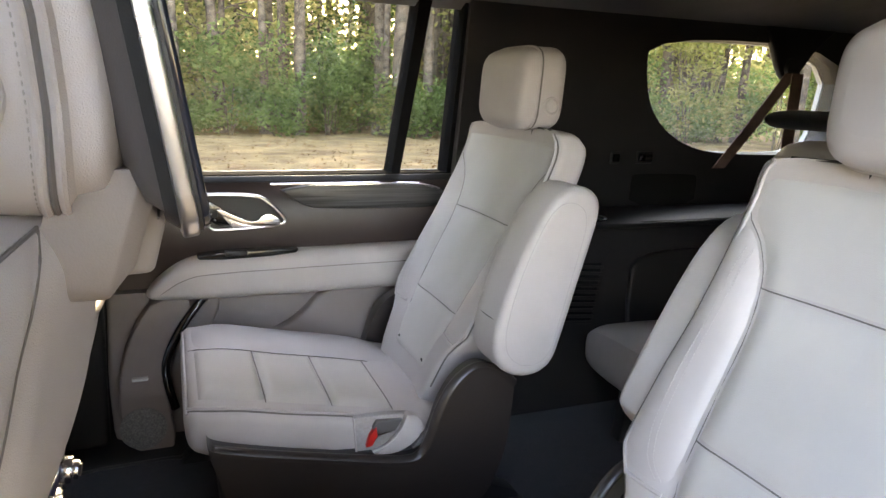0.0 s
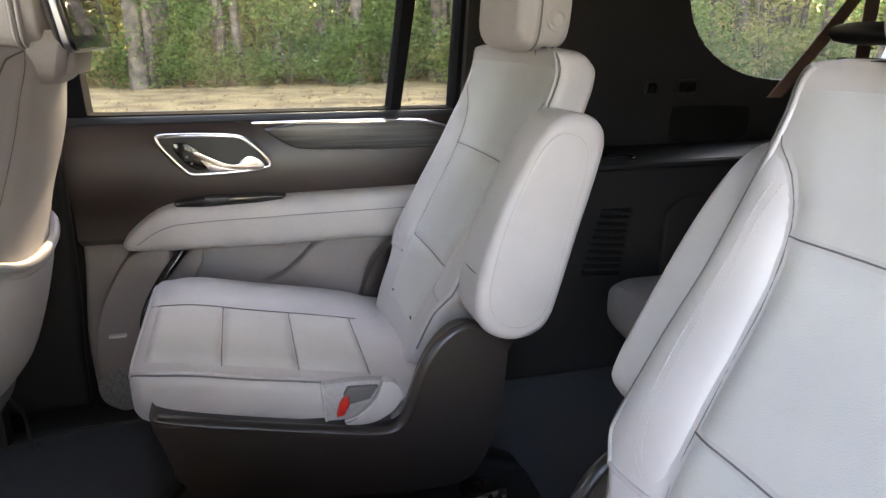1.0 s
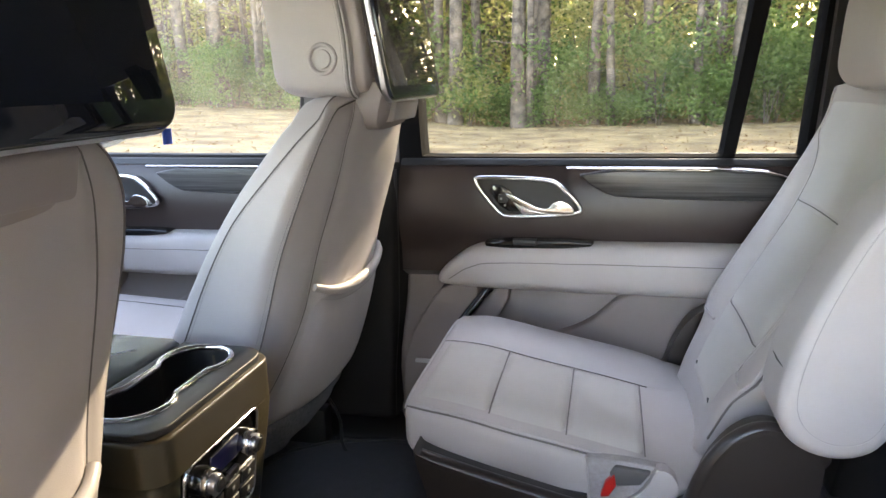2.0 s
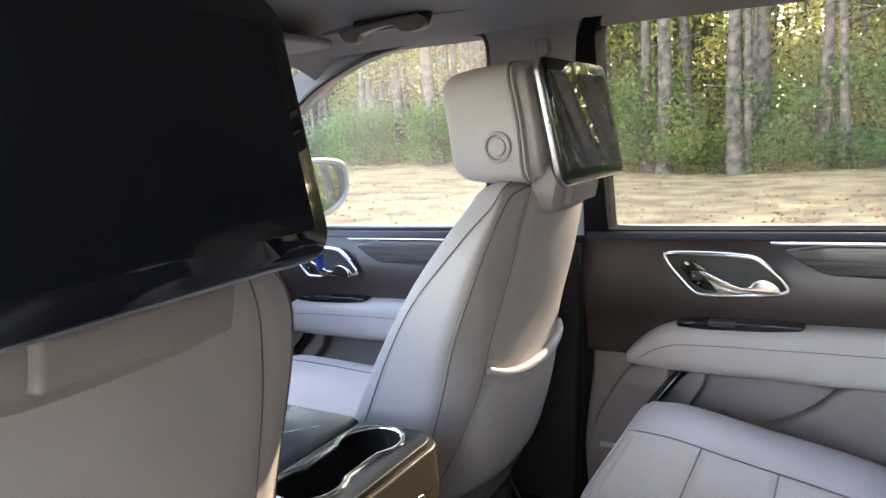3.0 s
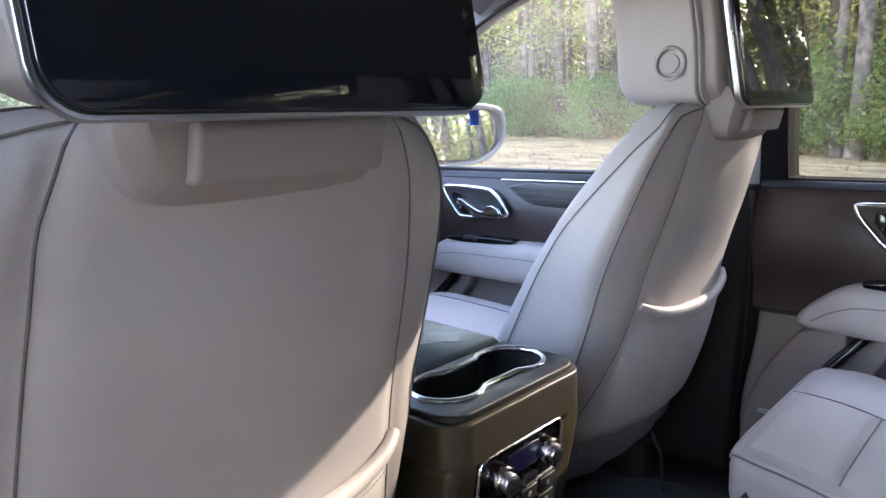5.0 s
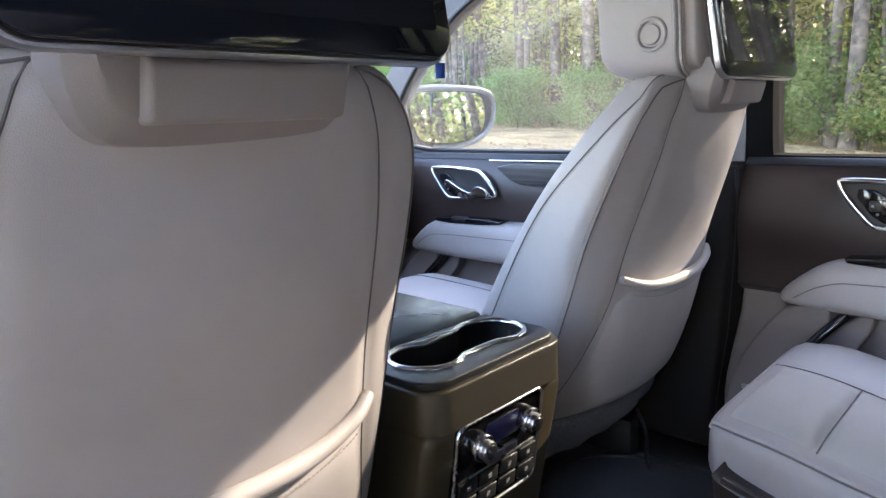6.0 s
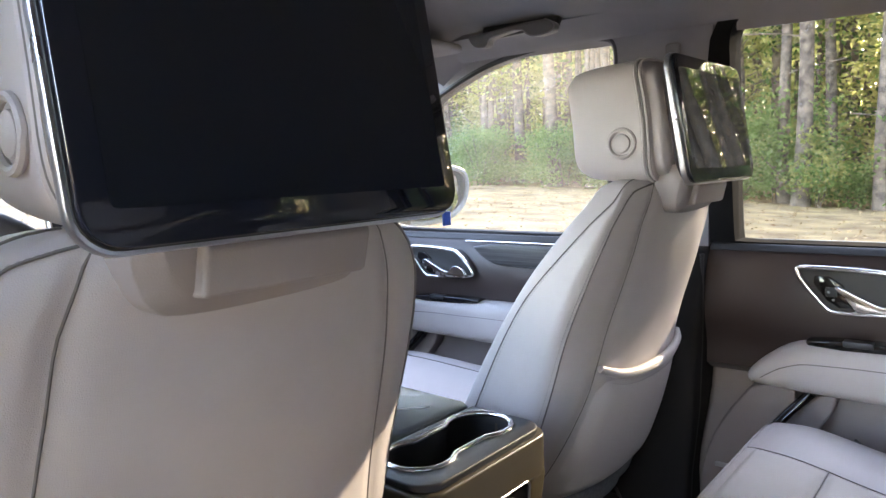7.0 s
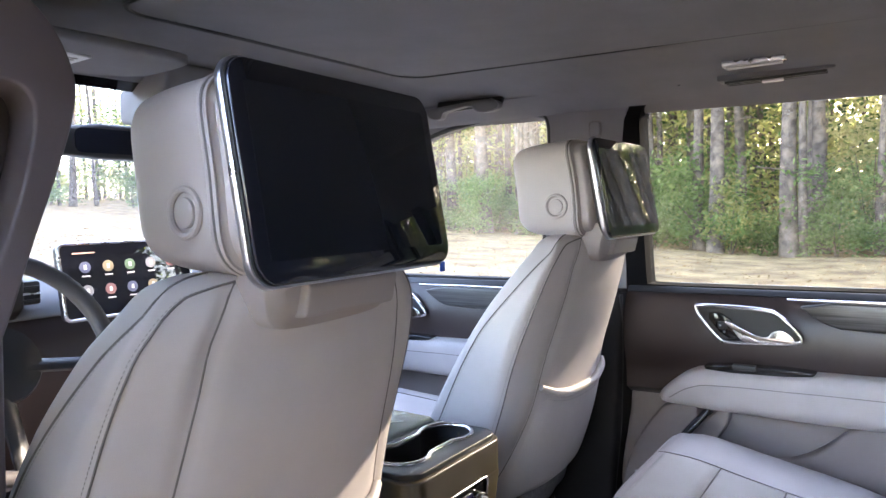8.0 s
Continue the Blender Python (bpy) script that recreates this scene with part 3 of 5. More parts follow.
# ---------------------------------------------------------------- front seats
def dashes(pts, r=0.0007, step=0.005, fill=0.65):
    """A row of short stitches along a line."""
    pts = [Vector(p) for p in pts]
    acc = [0.0]
    for p, q in zip(pts, pts[1:]):
        acc.append(acc[-1] + (q - p).length)
    fine = lambda d: Vector([float(np.interp(d, acc, [p[i] for p in pts])) for i in range(3)])
    bm = bmesh.new()
    d = 0.0
    while d + step < acc[-1]:
        a, b = fine(d), fine(d + step * fill)
        t = (b - a).normalized()
        u = t.cross(Vector((0.3, 0.2, 0.9))).normalized()
        w = t.cross(u)
        rings = [[bm.verts.new(p + u * r * k * math.cos(x) + w * r * k * math.sin(x)) for x in (0, 1.5708, 3.1416, 4.7124)] for p, k in ((a, 0.5), (a * 0.7 + b * 0.3, 1), (a * 0.3 + b * 0.7, 1), (b, 0.5))]
        for m, n in zip(rings, rings[1:]):
            for i in range(4):
                bm.faces.new((m[i], m[(i + 1) % 4], n[(i + 1) % 4], n[i]))
        bm.faces.new(rings[0][::-1])
        bm.faces.new(rings[-1])
        d += step
    return bm


def front_seat(yc, dx, hx, hy, sy, yaw, label):
    """Built about x = 0 and then slid along its rails by dx; hx and hy set the headrest, sy and yaw the screen."""
    join = lambda z: float(curve_at([(0.76, 0.95), (0.80, 0.92), (0.86, 0.84), (0.925, 0.77), (1.02, 0.69), (1.115, 0.66), (1.232, 0.65), (1.30, 0.67), (1.343, 0.70)], z)[0])

    def X(bm):
        bmesh.ops.translate(bm, verts=bm.verts, vec=(dx, 0, 0))
        return bm

    def H(bm):
        bmesh.ops.translate(bm, verts=bm.verts, vec=(dx + hx, hy, 0))
        return bm

    def relief(z, u, w):
        """A hollow under the bracket, a shallow dip along the sewn lines and a softly stretched panel between them."""
        if w < 0:
            return 0.0
        d = -0.009 * math.exp(-((z - 1.285) / 0.045) ** 2) * max(0.0, 1 - (u / 0.75) ** 4)
        d -= 0.0050 * math.exp(-((abs(u) - join(z)) / 0.05) ** 2) * min(1.0, max(0.0, (1.345 - z) / 0.03))
        d -= 0.006 * math.exp(-((z - 1.08) / 0.07) ** 2) * max(0.0, 1 - (u / 0.6) ** 2)
        return d * w
    s = thing("bucket_seat", (-0.25 + dx, yc, FLOOR), label, "car seat", "front seats")
    back = Soft("z", [(0.765, -0.365, -0.150, 0.222), (0.780, -0.368, -0.130, 0.238), (0.82, -0.362, -0.087, 0.243), (0.85, -0.350, -0.071, 0.243), (1.0, -0.280, -0.025, 0.236), (1.10, -0.222, -0.003, 0.233), (1.20, -0.155, 0.028, 0.224),
                       (1.28, -0.092, 0.052, 0.205), (1.32, -0.062, 0.060, 0.180), (1.340, -0.050, 0.057, 0.162), (1.350, -0.036, 0.047, 0.136), (1.353, -0.02, 0.03, 0.09)], yc, 3.6, dish=0.05, crown=0.043, relief=relief, low=6.5)
    b = part("backrest", X(back.body(76, 132)), LEATHER, s, "light grey leather seat back")
    for sg in (-1, 1):
        part("seam", X(tube([back.on(z, sg * join(z), 1) for z in np.linspace(0.785, 1.343, 44)], 0.0012, 6)), SEAM, b)
        zb = list(np.linspace(0.79, 1.342, 50)) + [1.345, 1.348, 1.350, 1.3515]
        ub = lambda z: float(curve_at([(0.78, 0.955), (1.20, 0.94), (1.28, 0.945), (1.315, 0.94), (1.332, 0.90), (1.340, 0.80), (1.344, 0.70)], z)[0])
        arch = [back.on(z, sg * ub(z), 1) + Vector((0.0005, sg * 0.0006, 0)) for z in list(np.linspace(0.80, 1.325, 60)) + list(np.linspace(1.327, 1.344, 24))]
        part("corner_seam", X(tube(arch, 0.0012, 6)), SEAM, b)
        part("stitching", X(dashes([back.on(z, sg * (ub(z) + 0.018), 1) for z in list(np.linspace(0.81, 1.325, 50)) + list(np.linspace(1.327, 1.345, 20))])), STITCH, b)
        zf = lambda z: float(curve_at([(0.78, -0.56), (0.99, -0.55), (1.08, -0.56), (1.15, -0.55), (1.236, -0.36), (1.30, -0.12), (1.335, 0.10), (1.348, 0.20), (1.3515, 0.25)], z)[0])
        part("side_seam", X(tube([back.flank(z, zf(z), sg) + Vector((0, sg * 0.0005, 0)) for z in zb], 0.0012, 6)), SEAM, b)
        part("stitching", X(dashes([back.flank(z, zf(z) + 0.05, sg) for z in zb])), STITCH, b)
    # map pocket on the back, its mouth pulled up at the seams
    hem = lambda u: 1.022 + 0.026 * abs(u / 0.74) ** 3
    part("pocket", X(back.pad(0.80, 1.026, lambda z: -join(z) * 0.98, lambda z: join(z) * 0.98, 1, 0.010)), LEATHER, b, "stretched leather map pocket")
    us = np.linspace(-0.74, 0.74, 34)
    part("pocket_hem", X(tube([back.on(hem(u), u * join(hem(u)) / 0.74, 1) + Vector((0.008, 0, 0.002)) for u in us], [0.0065 + 0.003 * (1 - abs(u / 0.74) ** 2) for u in us], 10)), LEATHER, b)
    part("hem_stitching", X(dashes([back.on(hem(u) - 0.016, u * join(hem(u)) / 0.74, 1) + Vector((0.0105, 0, 0)) for u in us[2:-2]])), STITCH, b)
    skirt = Soft("z", [(0.700, -0.33, -0.165, 0.195), (0.712, -0.345, -0.150, 0.228), (0.75, -0.355, -0.122, 0.242), (0.790, -0.362, -0.109, 0.2445), (0.798, -0.360, -0.112, 0.241)], yc, 3.6, crown=0.030, low=6.5,
                 relief=lambda z, u, w: 0.004 * math.sin(u * 17 + z * 30) * min(1.0, (0.80 - z) / 0.05) * (w > 0))
    part("skirt", X(skirt.body(18, 96)), SKIRT, s, "dark grey fabric skirt under the seat back")
    # cushion and base
    cu = Soft("x", [(-0.86, 0.83, 0.86, 0.18), (-0.84, 0.79, 0.880, 0.225), (-0.78, 0.77, 0.892, 0.245), (-0.5, 0.76, 0.880, 0.25), (-0.30, 0.76, 0.86, 0.25), (-0.26, 0.77, 0.85, 0.24)], yc, 3.4, crown=-0.02)
    c = part("cushion", X(cu.body(30, 48)), LEATHER, s, "light grey leather seat cushion")
    for u in (-0.62, 0.62):
        part("cushion_seam", X(tube([cu.on(x, u, 1) for x in np.linspace(-0.83, -0.3, 20)], 0.0018, 6)), SEAM, c)
    part("base", X(prism(chaikin([(-0.80, 0.80), (-0.78, 0.66), (-0.30, 0.63), (-0.26, 0.70), (-0.28, 0.79)], 1), yc - 0.21, yc + 0.21, "xz", 0.015)), BLACK, s, "black plastic seat base")
    for dy in (-0.17, 0.17):
        part("rail", X(box((-0.78, yc + dy - 0.02, FLOOR), (-0.18, yc + dy + 0.02, 0.66), 0.004)), BLACK, s)
    # headrest: a padded front cushion, a piped seam and a slightly narrower back half
    bow = lambda p: Vector((p.x - 1.3 * (p.z - 1.45) ** 2, p.y, p.z))
    hr = Soft("x", [(-0.092, 1.380, 1.498, 0.118), (-0.085, 1.361, 1.518, 0.136), (-0.066, 1.351, 1.530, 0.1425), (-0.02, 1.346, 1.536, 0.1445), (0.034, 1.344, 1.538, 0.145), (0.044, 1.345, 1.537, 0.1445),
                     (0.047, 1.350, 1.532, 0.138), (0.060, 1.352, 1.529, 0.134), (0.066, 1.362, 1.518, 0.122), (0.068, 1.372, 1.506, 0.11)], yc, 5.0, lean=(-0.13, 1.43))
    bm = hr.body(48, 64)
    for v in bm.verts:
        v.co = bow(v.co)
    h = part("headrest", H(bm), LEATHER, s, "light grey leather headrest")
    for x in (0.036, 0.044):
        part("piping", H(tube([bow(p) for p in hr.ring(x, 64)], 0.0024, 6, True)), LEATHER, h)
    part("seam", H(tube([bow(p) for p in hr.ring(0.0400, 64)], 0.0018, 6, True)), SEAM, h)
    part("stitching", H(dashes([bow(p) for p in hr.ring(0.0325, 64)], 0.0005, 0.004, 0.6)), STITCH, h)
    bx, bz, by = 0.002, 1.407, yc - 0.1462
    part("button_ring", H(tube([(bx + 0.021 * math.cos(a), by, bz + 0.021 * math.sin(a)) for a in np.linspace(0, 2 * math.pi, 33)[:-1]], 0.0034, 8, True)), LEATHER, h)
    part("button", H(disc((bx, by + 0.001, bz), 0.0140, 0.006, "y", 28, 0.002)), LEATHER, h, "round headrest release button")
    for dy in (-0.07, 0.07):
        part("post", H(tube([(0.0, yc + dy, 1.33), (-0.002, yc + dy, 1.37)], 0.006, 10)), CHROME, h)
    # screen bracket
    br = [(-0.110, 1.372), (-0.109, 1.335)] + chaikin([(-0.107, 1.326), (-0.099, 1.305), (-0.079, 1.294), (0.050, 1.297), (0.064, 1.306), (0.069, 1.322)], 2, False) + [(0.070, 1.335), (0.071, 1.372)]
    rings = []
    for x, d in ((0.020, 0.0), (0.058, 0.0), (0.0600, 0.0012), (0.0665, 0.0150), (0.0685, 0.0175)):
        rings.append([(x + 0.30 * (1.372 - (1.372 - z) * (1 - d / 0.09) - 1.30), yc + y * (1 - d / 0.14), 1.372 - (1.372 - z) * (1 - d / 0.09)) for y, z in br])
    bk = part("screen_bracket", X(loft(rings)), BEIGE, s, "light grey plastic bracket shroud")
    part("bracket_neck", X(prism([(0.045, 1.306), (0.082, 1.308), (0.090, 1.338), (0.080, 1.350), (0.070, 1.39), (0.05, 1.39)], yc - 0.074, yc + 0.056, "xz", 0.004)), BEIGE, bk, "plastic neck that carries the screen")
    part("bracket_seam", X(tube([(0.0865, yc + y, 1.345) for y in (-0.100, -0.070)], 0.0008, 6)), SEAM, bk)
    # the screen behind the headrest
    t = thing("headrest_screen", (0.10 + dx, yc, 1.345), "black entertainment screen with silver edge behind a headrest", "screen", "headrest screens")
    m = Matrix.Translation((0.087 + dx, yc + sy, 1.4395)) @ Matrix.Rotation(yaw, 4, "Z") @ Matrix.Rotation(radians(-9.0), 4, "Y")
    for nm, tab, ma, lb in (("housing", ((-0.017, 0.284, 0.180, 0.022), (-0.012, 0.292, 0.188, 0.022), (-0.006, 0.298, 0.193, 0.022), (-0.001, 0.298, 0.193, 0.022)), BLACK, "black plastic screen housing"),
                            ("rear_shell", ((-0.036, 0.17, 0.08, 0.02), (-0.033, 0.20, 0.115, 0.03), (-0.024, 0.262, 0.162, 0.024), (-0.0165, 0.276, 0.173, 0.022)), SHROUD, "dark grey shell behind the screen")):
        bm = loft([[(x, a, b) for a, b in rrect(w_, h_, r_)] for x, w_, h_, r_ in tab])
        bmesh.ops.transform(bm, matrix=m, verts=bm.verts)
        part(nm, bm, ma, t, lb)
    for nm, w_, h_, r_, x0, x1, ma, lb in (("edge", 0.3025, 0.1975, 0.024, -0.0112, -0.003, EDGE, "thin silver edge band"), ("glass", 0.2965, 0.1915, 0.022, -0.002, 0.003, SCREEN, "switched-off glossy screen glass")):
        bm = prism(rrect(w_, h_, r_), x0, x1, "yz", 0.0015, 2)
        bmesh.ops.transform(bm, matrix=m, verts=bm.verts)
        part(nm, bm, ma, t, lb)
    bm = prism(rrect(0.266, 0.152, 0.004), 0.0031, 0.0034, "yz")
    bmesh.ops.transform(bm, matrix=m, verts=bm.verts)
    part("display", bm, PANEL, t, "dark grey display area inside the black border")
    return s


front_seat(-0.428, 0.026, 0.004, 0.006, -0.002, radians(3.0), "light grey leather driver seat with a screen on its back")
front_seat(0.425, 0.0, -0.005, -0.003, 0.004, radians(-0.5), "light grey leather front passenger seat with a screen on its back")


# ---------------------------------------------------------------- second row
def captain_chair(sign, dx, arm_x, arm_y, label):
    """Built for the passenger side; the other one is its mirror image, set further back."""
    yc = 0.43

    def F(bm):
        if sign < 0:
            mirror_y(bm)
        bmesh.ops.translate(bm, verts=bm.verts, vec=(dx, 0, 0))
        return bm
    edge = lambda z: float(curve_at([(0.80, 0.52), (0.85, 0.54), (0.905, 0.57), (0.955, 0.51), (1.0, 0.53), (1.12, 0.59), (1.19, 0.66), (1.24, 0.78), (1.275, 0.92), (1.33, 0.94)], z)[0])

    def relief(z, u, w):
        if w > 0 or z > 1.27 or z < 0.93:
            return 0.0
        return 0.005 * math.exp(-((abs(u) - edge(z)) / 0.05) ** 2) * min(1, (1.27 - z) / 0.06) * -w
    s = thing("captain_chair", (0.40 + dx, sign * yc, FLOOR), label, "car seat", "second row seats")
    back = Soft("z", [(0.80, 0.535, 0.72, 0.150), (0.84, 0.549, 0.735, 0.165), (0.905, 0.576, 0.752, 0.180), (0.937, 0.591, 0.759, 0.206), (0.962, 0.603, 0.766, 0.226), (1.05, 0.652, 0.795, 0.226), (1.15, 0.708, 0.826, 0.22), (1.25, 0.758, 0.875, 0.223), (1.31, 0.781, 0.889, 0.222),
                       (1.333, 0.784, 0.876, 0.214), (1.344, 0.786, 0.860, 0.200), (1.349, 0.796, 0.836, 0.16)], yc, 5.0, dish=0.035, crown=0.02, relief=relief)
    b = part("backrest", F(back.body(64, 120)), LEATHER, s, "light grey leather seat back")
    zo = 0.0 if sign > 0 else 0.030
    for z0, z1, nm in ((0.845, 0.972 + zo, "lower_insert"), (0.974 + zo, 1.155 + zo, "middle_insert"), (1.157 + zo, 1.322, "upper_insert")):
        part(nm, F(back.pad(z0, z1, lambda z: -edge(z), lambda z: edge(z), -1, 0.006, 18)), INSERT, b, "perforated leather panel")
    for z in (0.973 + zo, 1.156 + zo):
        part("cross_seam", F(tube([back.on(z, u, -1) + Vector((-0.0008, 0, 0)) for u in np.linspace(-edge(z), edge(z), 20)], 0.0011, 6)), SEAM, b)
    for sg in (-1, 1):
        part("edge_seam", F(tube([back.on(z, sg * edge(z), -1) + Vector((-0.0004, 0, 0)) for z in np.linspace(0.93, 1.275, 30)], 0.0008, 6)), SEAM, b)
        part("side_bolster", F(back.pad(0.934, 1.262, (lambda z: -0.97) if sg < 0 else (lambda z: edge(z) + 0.01), (lambda z: -edge(z) - 0.01) if sg < 0 else (lambda z: 0.97), -1, 0.010, 22, 4)), LEATHER, b, "padded leather side bolster")
        for off in (0.0, 0.045):
            line = [back.on(z, sg * (off + float(curve_at([(0.95, 0.57), (0.97, 0.67), (1.01, 0.735), (1.12, 0.775), (1.20, 0.78), (1.235, 0.76)], z)[0])), -1) + Vector((-0.0098, 0, 0)) for z in np.linspace(0.95, 1.235, 30)]
            part("double_stitch", F(dashes(line, 0.0007, 0.005, 0.75)), PALE_THREAD, b, "pale double stitching")
        part("piping", F(tube([back.flank(z, -0.80, sg) for z in np.linspace(0.93, 1.342, 44)], 0.0030, 8)), LEATHER, b)
        part("hem", F(tube([back.on(0.933, sg * u, -1) for u in np.linspace(0.60, 0.93, 8)], 0.0032, 8)), LEATHER, b)
        part("side_seam", F(tube([back.flank(z, -0.72, sg) for z in np.linspace(0.84, 1.342, 44)], 0.0019, 6)), SEAM, b)
    cu = Soft("x", [(0.116, 0.835, 0.862, 0.17), (0.120, 0.805, 0.880, 0.205), (0.135, 0.79, 0.891, 0.222), (0.18, 0.775, 0.889, 0.228), (0.30, 0.755, 0.866, 0.230), (0.42, 0.735, 0.842, 0.230), (0.52, 0.72, 0.820, 0.228), (0.60, 0.715, 0.800, 0.22), (0.62, 0.73, 0.785, 0.20)], yc, 5.5)
    c = part("cushion", F(cu.body(44, 72)), LEATHER, s, "light grey leather seat cushion")
    for x0, x1, nm in ((0.140, 0.252, "front_insert"), (0.254, 0.370, "middle_insert"), (0.372, 0.486, "rear_insert")):
        part(nm, F(cu.pad(x0, x1, -0.86, 0.16, 1, 0.009, 18)), INSERT, c, "perforated leather panel")
    for x in (0.253, 0.371, 0.487):
        part("cross_seam", F(tube([cu.on(x, u, 1) for u in np.linspace(-0.86, 0.16, 16)], 0.0011, 6)), SEAM, c)
    part("bolster", F(cu.pad(0.135, 0.56, 0.18, 0.95, 1, 0.016, 18, 6)), LEATHER, c, "raised side bolster")
    part("bolster_seam", F(tube([cu.on(x, 0.17, 1) + Vector((0, 0, 0.0004)) for x in np.linspace(0.13, 0.50, 24)], 0.0013, 6)), SEAM, c)
    part("piping", F(tube([cu.flank(x, 0.80, -1) for x in np.linspace(0.122, 0.50, 34)], 0.003, 8)), LEATHER, c)
    part("side_seam", F(tube([cu.flank(x, 0.74, -1) for x in np.linspace(0.122, 0.50, 34)], 0.0017, 6)), SEAM, c)
    part("front_piping", F(tube([cu.ring(0.122, 72)[k] for k in range(4, 33)], 0.003, 8)), LEATHER, c)
    for u in (-0.45, 0.45):
        part("anchor_tab", F(disc(back.on(0.862, u, -1) + Vector((-0.002, 0, 0)), 0.006, 0.004, "x", 12)), BLACK, b)
    # plastic side shells
    shell = [(0.150, 0.839), (0.151, 0.836), (0.154, 0.814), (0.166, 0.778), (0.177, 0.735), (0.199, 0.690), (0.23, 0.672), (0.409, 0.648), (0.58, 0.628), (0.645, 0.634), (0.678, 0.690), (0.699, 0.765),
             (0.704, 0.850), (0.702, 0.890), (0.676, 0.916), (0.640, 0.932), (0.612, 0.927), (0.582, 0.902), (0.558, 0.860), (0.540, 0.798), (0.520, 0.764), (0.488, 0.760), (0.437, 0.770), (0.251, 0.812), (0.154, 0.838)]
    if sign < 0:
        shell = [(x + 0.055, z - 0.035) for x, z in shell]
    else:
        shell = shell[:-12] + [(x + 0.004, z - 0.011) for x, z in shell[-12:]]
    for y0, y1 in ((0.160, 0.205), (0.655, 0.695)):
        part("side_shell", F(prism(chaikin(shell, 2), y0, y1, "xz", 0.016, 6)), SHELL, s, "dark brown plastic side shell")
    lip = chaikin([(x, z - 0.006) for x, z in shell[-12:]][::-1], 3, False)
    part("shell_lip", F(tube([(x, 0.172, z) for x, z in lip], 0.0125, 12, False, 1.0)), SHELL, s, "rounded top lip of the side shell")
    part("seat_pan", F(prism([(0.16, 0.80), (0.17, 0.69), (0.60, 0.64), (0.66, 0.80), (0.55, 0.77)], 0.20, 0.66, "xz", 0.01)), BLACK, s)
    for y in (0.25, 0.60):
        part("floor_rail", F(prism([(0.10, FLOOR), (0.78, FLOOR), (0.76, 0.60), (0.62, 0.66), (0.20, 0.69), (0.12, 0.60)], y - 0.025, y + 0.025, "xz", 0.006)), BLACK, s)
    # fold-up armrest
    arm = [(0.770, 1.262), (0.806, 1.250), (0.818, 1.218), (0.795, 1.10), (0.768, 1.00), (0.745, 0.94), (0.712, 0.914), (0.672, 0.912), (0.625, 0.935), (0.588, 0.972), (0.582, 0.995), (0.622, 1.075), (0.672, 1.17), (0.722, 1.24)]
    thick, bev, knee = 0.105, 0.032, 0.600
    if sign > 0:
        arm = [(0.766, 1.266), (0.806, 1.256), (0.824, 1.225), (0.808, 1.160), (0.787, 1.088), (0.762, 0.995), (0.745, 0.940), (0.710, 0.920), (0.668, 0.922), (0.634, 0.945), (0.622, 0.985), (0.637, 1.056), (0.664, 1.131), (0.701, 1.206), (0.732, 1.250)]
        thick, bev, knee = 0.106, 0.017, 0.630
        part("pivot", F(disc((0.735, arm_y + thick + 0.012, 0.985), 0.034, 0.03, "y", 28, 0.004)), SHELL, s, "dark pivot between armrest and seat")
    arm = [(x + arm_x, z) for x, z in arm]
    a = part("armrest", F(prism(chaikin(arm, 2), arm_y, arm_y + thick, "xz", bev, 6)), LEATHER, s, "raised padded leather armrest")
    inner = chaikin([(x + (0.70 + arm_x - x) * 0.24, z + (1.08 - z) * 0.14) for x, z in arm], 2)
    part("stitching", F(dashes([(x, arm_y + 0.0002, z) for x, z in inner], 0.0006)), LEATHER, a)
    part("seam", F(tube([(x + (0.70 + arm_x - x) * 0.02, arm_y + 0.0003, z + (1.08 - z) * 0.012) for x, z in inner], 0.0005, 6, True)), STITCH, a)
    part("cross_seam", F(tube([(knee + arm_x + 0.003, arm_y + 0.012, 1.028), (knee + arm_x, arm_y + 0.05, 1.028), (knee + arm_x + 0.003, arm_y + thick - 0.013, 1.028)], 0.0010, 6)), SEAM, a)
    # headrest
    hr = Soft("x", [(0.768, 1.382, 1.475, 0.078), (0.774, 1.360, 1.494, 0.098), (0.788, 1.346, 1.505, 0.107), (0.812, 1.341, 1.510, 0.110), (0.850, 1.341, 1.510, 0.110), (0.866, 1.348, 1.502, 0.105), (0.872, 1.364, 1.49, 0.095)], yc, 5.0, lean=(0.06, 1.43))
    h = part("headrest", F(hr.body(36, 64)), LEATHER, s, "light grey leather headrest")
    part("piping", F(tube(hr.ring(0.806, 64), 0.0026, 6, True)), LEATHER, h)
    part("seam", F(tube(hr.ring(0.811, 64), 0.0018, 6, True)), SEAM, h)
    part("button_ring", F(tube([(0.838 + 0.016 * math.cos(t), yc - 0.110, 1.392 + 0.016 * math.sin(t)) for t in np.linspace(0, 2 * math.pi, 33)[:-1]], 0.003, 8, True)), LEATHER, h)
    part("button", F(disc((0.838, yc - 0.109, 1.392), 0.010, 0.006, "y", 24, 0.002)), LEATHER, h, "round headrest release button")
    part("collar_strip", F(tube([back.on(1.346, u, -1) + Vector((0.003, 0, 0.001)) for u in np.linspace(-0.9, 0.9, 24)], 0.0030, 6)), BLACK, b, "black strip along the top of the seat back")
    for dy in (-0.07, 0.07):
        part("post", F(tube([(0.822, yc + dy, 1.32), (0.824, yc + dy, 1.37)], 0.0045, 10)), BLACK, h)
